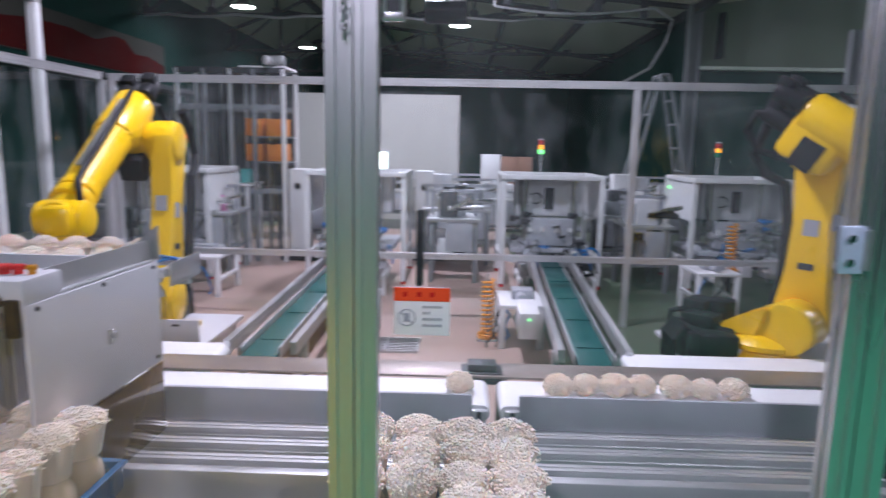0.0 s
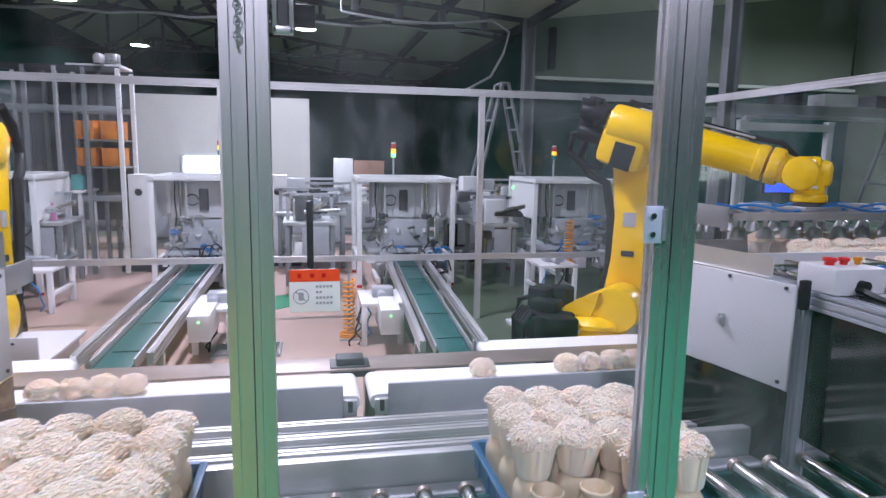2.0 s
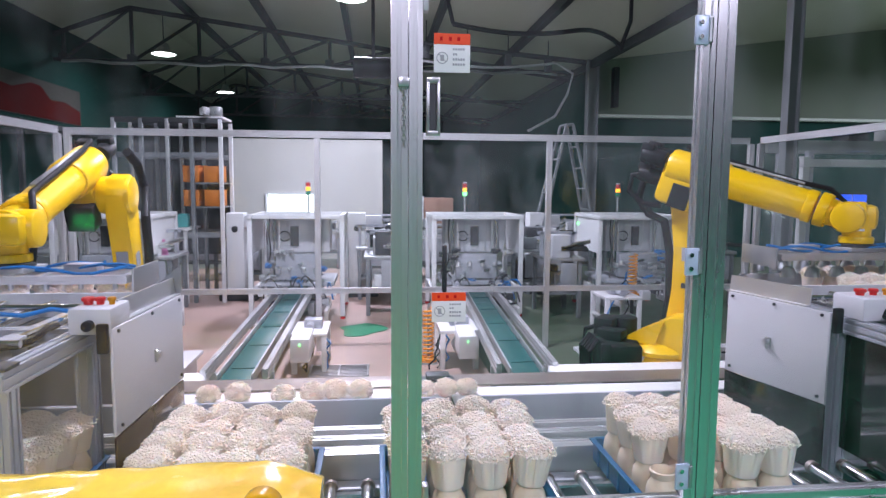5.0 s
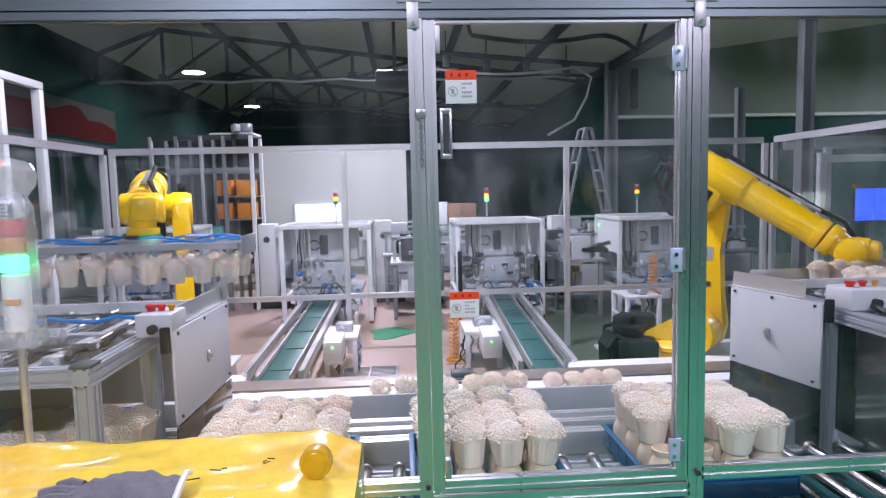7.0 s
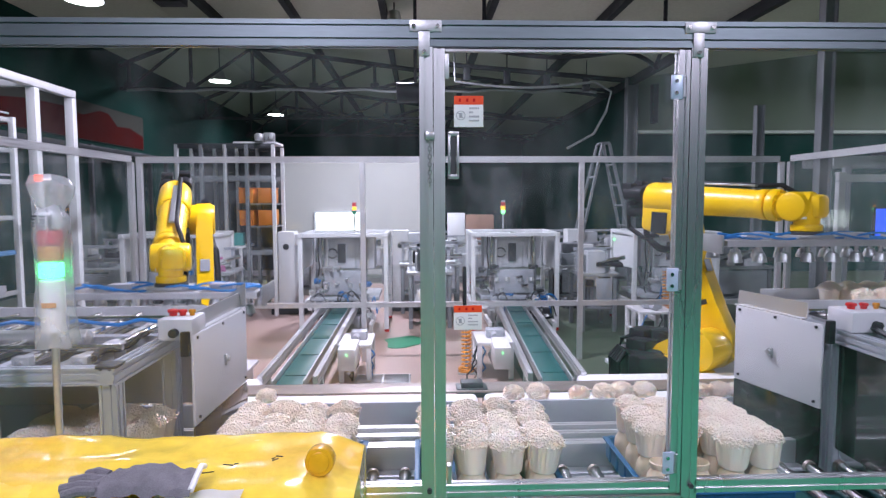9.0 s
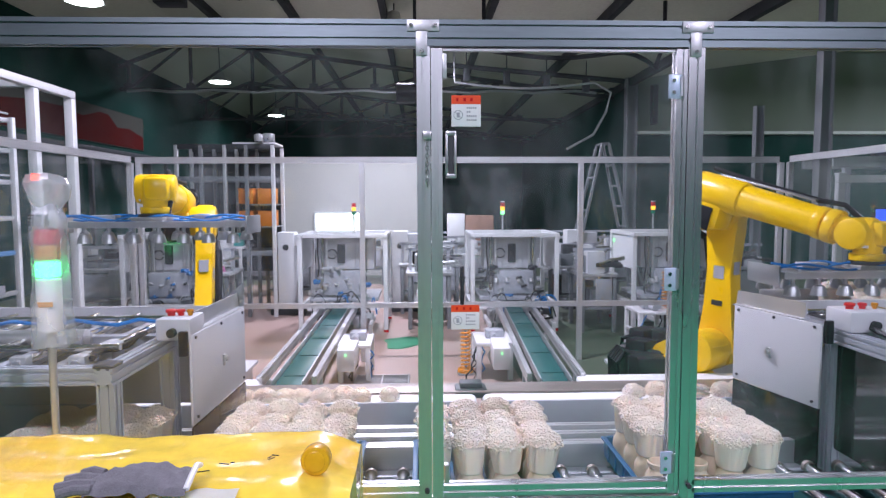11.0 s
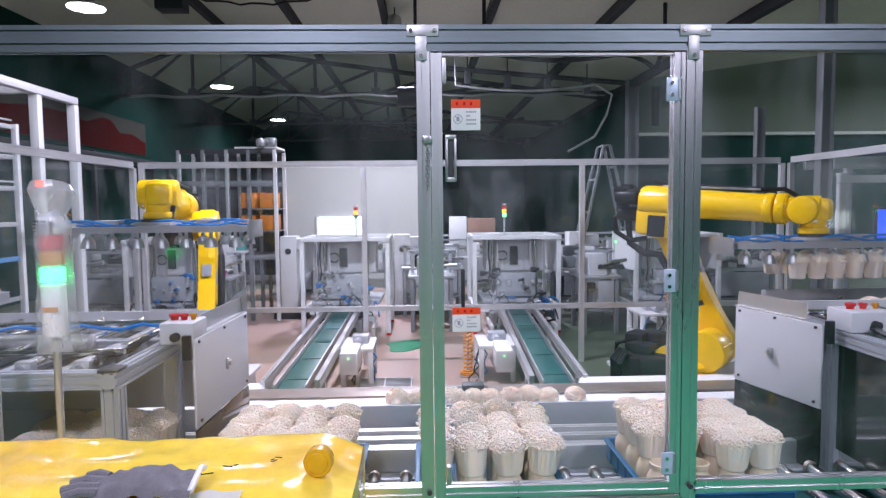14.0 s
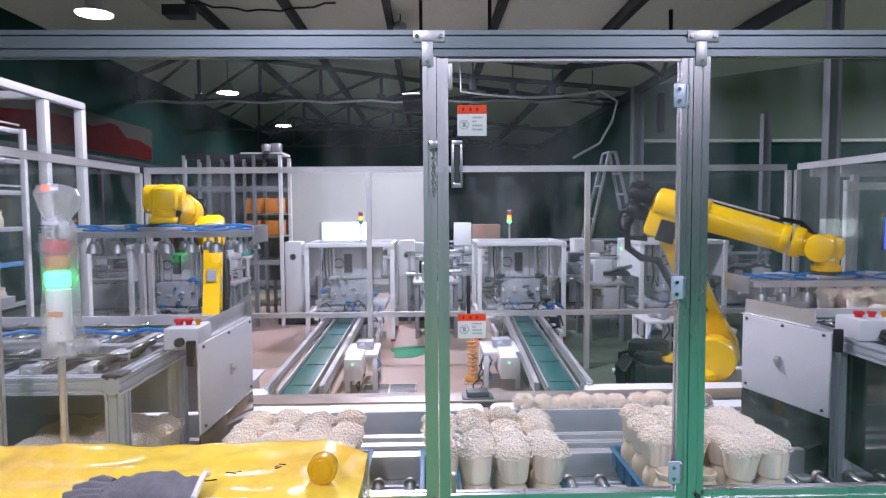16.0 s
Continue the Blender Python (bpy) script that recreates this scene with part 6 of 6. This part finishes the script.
def tower_light():
    t = thing("wrapped_signal_tower", "signal tower light in bubble wrap on a pole, green lit", "signal light", pose(-0.727, 1.36, 0))
    part("pole", rod(NB(), (0, 0, 0.0), (0, 0, 1.33), 0.009, seg=12), ALU_DULL, t)
    part("body", rod(NB(), (0, 0, 1.33), (0, 0, 1.46), 0.028, seg=20, bevel=0.004), WHITE_PAINT, t)
    part("label", box(NB(), (0.005, -0.028, 1.40), (0.035, 0.004, 0.012)), DULL_AMBER, t, "yellow sticker")
    for z0, m, nm in ((1.465, GLOW_TOWER, "lit green lens"), (1.507, DULL_AMBER, "amber lens"), (1.545, DULL_RED, "red lens")):
        part("lens", rod(NB(), (0, 0, z0), (0, 0, z0 + 0.036), 0.028, seg=20, bevel=0.003), m, t, nm)
    b = rod(NB(), (0, 0, 1.585), (0, 0, 1.625), 0.029, seg=20, bevel=0.003)
    part("buzzer", b, WHITE_PAINT, t)
    s = NB()
    for k in range(4):
        for q in range(3):
            box(s, (-0.018 + 0.018 * q, -0.03, 1.592 + 0.008 * k), (0.013, 0.004, 0.003))
    part("buzzer_slots", s, DARK, t)
    part("tip_light", rod(NB(), (-0.02, 0, 1.70), (-0.02, 0, 1.715), 0.009, seg=10), GLOW_RED, t, "small lit red tip")
    w = NB()
    seg, prof = 26, [(0.05, 1.30), (0.048, 1.34), (0.042, 1.42), (0.04, 1.5), (0.041, 1.56), (0.04, 1.61), (0.03, 1.635), (0.043, 1.66), (0.05, 1.69), (0.042, 1.71)]
    rings = []
    for q in range(len(prof) * 3 - 2):
        a, f = divmod(q, 3)
        (r0, z0), (r1, z1) = prof[a], prof[min(a + 1, len(prof) - 1)]
        r, z = r0 + (r1 - r0) * f / 3, z0 + (z1 - z0) * f / 3
        ring = []
        for k in range(seg):
            an = k * math.tau / seg
            rr = r * (1 + 0.16 * noise.noise((math.cos(an) * 2.2, math.sin(an) * 2.2, z * 14)) + 0.06 * noise.noise((math.cos(an) * 7, math.sin(an) * 7, z * 45)))
            ring.append(w.verts.new((rr * math.cos(an) + 0.006, rr * math.sin(an), z + 0.012 * noise.noise((an, z * 5, 2)))))
        rings.append(ring)
    for a, b in zip(rings, rings[1:]):
        for k in range(seg):
            w.faces.new((a[k], a[(k + 1) % seg], b[(k + 1) % seg], b[k]))
    wr = part("bubble_wrap", w, WRAP, t, "crumpled clear bubble wrap")
    wr.visible_shadow = False


tower_light()

# ---- what moves ----
# seconds, turn, upper arm lean, forearm pitch (degrees)
JOINTS_R = [(0, -44, 1.6, -31), (0.5, -44.4, -1.6, -29), (1, -36.4, -17.4, -14.8), (1.5, -33.8, -21.4, -6.6), (2, -43.2, 0.0, -15), (2.5, -42.2, 0.4, -14.5), (3, -41, -0.4, -15.2), (3.5, -42, 0.0, -16),
            (4, -41.8, -1.2, -15.8), (5.2, -41.2, -1.0, -17), (6.2, -41, 0.0, -22), (7.0, -42.5, 2.9, -32), (7.5, -42.9, 3.1, -33.1), (8, -39, -5.1, -29.6), (8.5, -43.9, -23.5, -3.5), (9, -57.1, -19.3, -3.1),
            (9.7, -66, -4.9, -7), (10.5, -60, 2.1, -15), (11.5, -58.3, 3.1, -16), (12, -56.7, 3.0, -16.3), (12.5, -54.5, 3.8, -17.1), (13, -63.6, 5.4, -9.1), (13.5, -67.6, 1.1, -7), (14, -42.6, -21.0, -3.6),
            (14.5, -36.2, -8.2, -31.6), (15, -40.4, 0.7, -34.2), (15.5, -40.3, -0.5, -33.2), (16, -30.1, -19.2, -16.8)]
JOINTS_L = [(0, -85.5, -8.2, -33), (1.5, -86.0, -6.6, -33), (3.5, -86.5, 6.6, -25), (5, -86.5, 13.1, -18.2), (5.4, -86.0, 11.5, -17), (6.0, -82.5, 1.6, -6), (6.8, -74.5, -9.9, -5), (7.3, -70.7, -14.0, -12.7),
            (7.5, -72.5, -10.3, -25.8), (8, -84.8, -8.2, -34.2), (8.5, -83.4, -3.7, -34.5), (8.7, -77.5, -8.0, -29.7), (9, -72.9, -18.0, -22.3), (9.2, -73.1, -16.8, -14.8), (9.8, -75.5, -19.2, -2), (10.6, -78.0, -19.6, 4.6),
            (11.5, -78.1, -19.6, 4.6), (14, -78.1, -19.6, 4.6), (16, -78.1, -19.6, 4.6)]


def at_time(rows, t):
    """Joint angles at t, eased between the rows."""
    if t <= rows[0][0]:
        return rows[0][1:]
    for a, b in zip(rows, rows[1:]):
        if t <= b[0]:
            u = (t - a[0]) / (b[0] - a[0])
            u = u * u * (3 - 2 * u) * 0.6 + u * 0.4
            return [p + (q - p) * u for p, q in zip(a[1:], b[1:])]
    return rows[-1][1:]


def arm_poses(rows, t):
    j1, j2, p = at_time(rows, t)
    turn = pose(0, 0, 0, 0, 0, j1)
    hip = turn @ pose(REACH0, 0, HIP, 0, j2, 0)
    elbow = hip @ Vector((0, 0, ARM_UP))
    fore = Matrix.Translation(elbow) @ pose(0, 0, 0, 0, 0, j1) @ pose(0, 0, 0, 0, -p, 0)
    wrist = fore @ Vector((ARM_FORE, 0, LIFT))
    hand = Matrix.Translation(wrist) @ turn
    grip = Matrix.Translation(hand @ Vector((0.05, 0, 0)))
    return turn, hip, fore, hand, grip


TIMES = sorted({round(0.2 * k, 2) for k in range(81)} | {0.5 * k for k in range(33)})


def held_rows(origin, rows, dx, dy, pick, drop, table_z, away=None):
    """A bunch's way: on the table, in the rack from pick to drop, on the table again."""
    out = []
    for t in TIMES:
        u = min(max(t, pick), drop)
        g = Matrix.Translation(origin) @ arm_poses(rows, u)[4]
        v = g @ Vector((dx, dy, -0.46))
        z = v.z if pick < t < drop else max(v.z, table_z)
        x = v.x
        if away and t > away[0]:
            x += away[1] * min(1, (t - away[0]) / 1.6)
        out.append((t, pose(x, v.y, max(z, table_z), 0, 0, 40 * dx * 9)))
    return out


def motions():
    for bot, rows in ((robot_r, JOINTS_R), (robot_l, JOINTS_L)):
        sets = [(t, arm_poses(rows, t)) for t in TIMES]
        for k, ob in enumerate(bot[1:]):
            walk(ob, [(t, s[k]) for t, s in sets])
    for ob, x0, turn, y, s in belt_bunches:
        ob.scale = (s, s, s)
        walk(ob, [(t, pose(x0 + BELT_SPEED * t, y, 0.444, 0, 0, turn)) for t in (0, 4, 8, 12, 16)])
    ways = {
        "a": [(0, 0.34), (1, 0.73), (1.5, 0.91), (2, 1.10), (2.5, 1.225), (3, 1.265), (16, 1.265)],
        "b": [(0, -0.88), (1, -0.60), (1.5, -0.42), (2, -0.28), (2.5, -0.19), (3, -0.155), (3.4, -0.12), (4, 0.105), (4.5, 0.29), (5, 0.43), (5.4, 0.43), (16, 0.43)],
        "c": [(0, -1.75), (1.5, -1.3), (2.5, -0.95), (3.4, -0.78), (4, -0.62), (4.5, -0.46), (5, -0.34), (5.4, -0.34), (16, -0.34)],
        "d": [(0, -2.55), (1.5, -2.1), (2.5, -1.75), (3.4, -1.56), (4, -1.4), (4.5, -1.24), (5, -1.12), (5.4, -1.12), (16, -1.12)],
    }
    for key, rows in ways.items():
        walk(CRATES[key], [(t, pose(x, CRATE_Y, CRATE_Z)) for t, x in rows])
    for ob, dx, dy in held_r:
        walk(ob, held_rows(ROBOT_R, JOINTS_R, dx, dy, 12.5, 15.2, 0.932))
    for ob, dx, dy in held_l:
        walk(ob, held_rows(ROBOT_L, JOINTS_L, dx, dy, 5.2, 8.2, 0.622, (9.0, -1.6)))


motions()
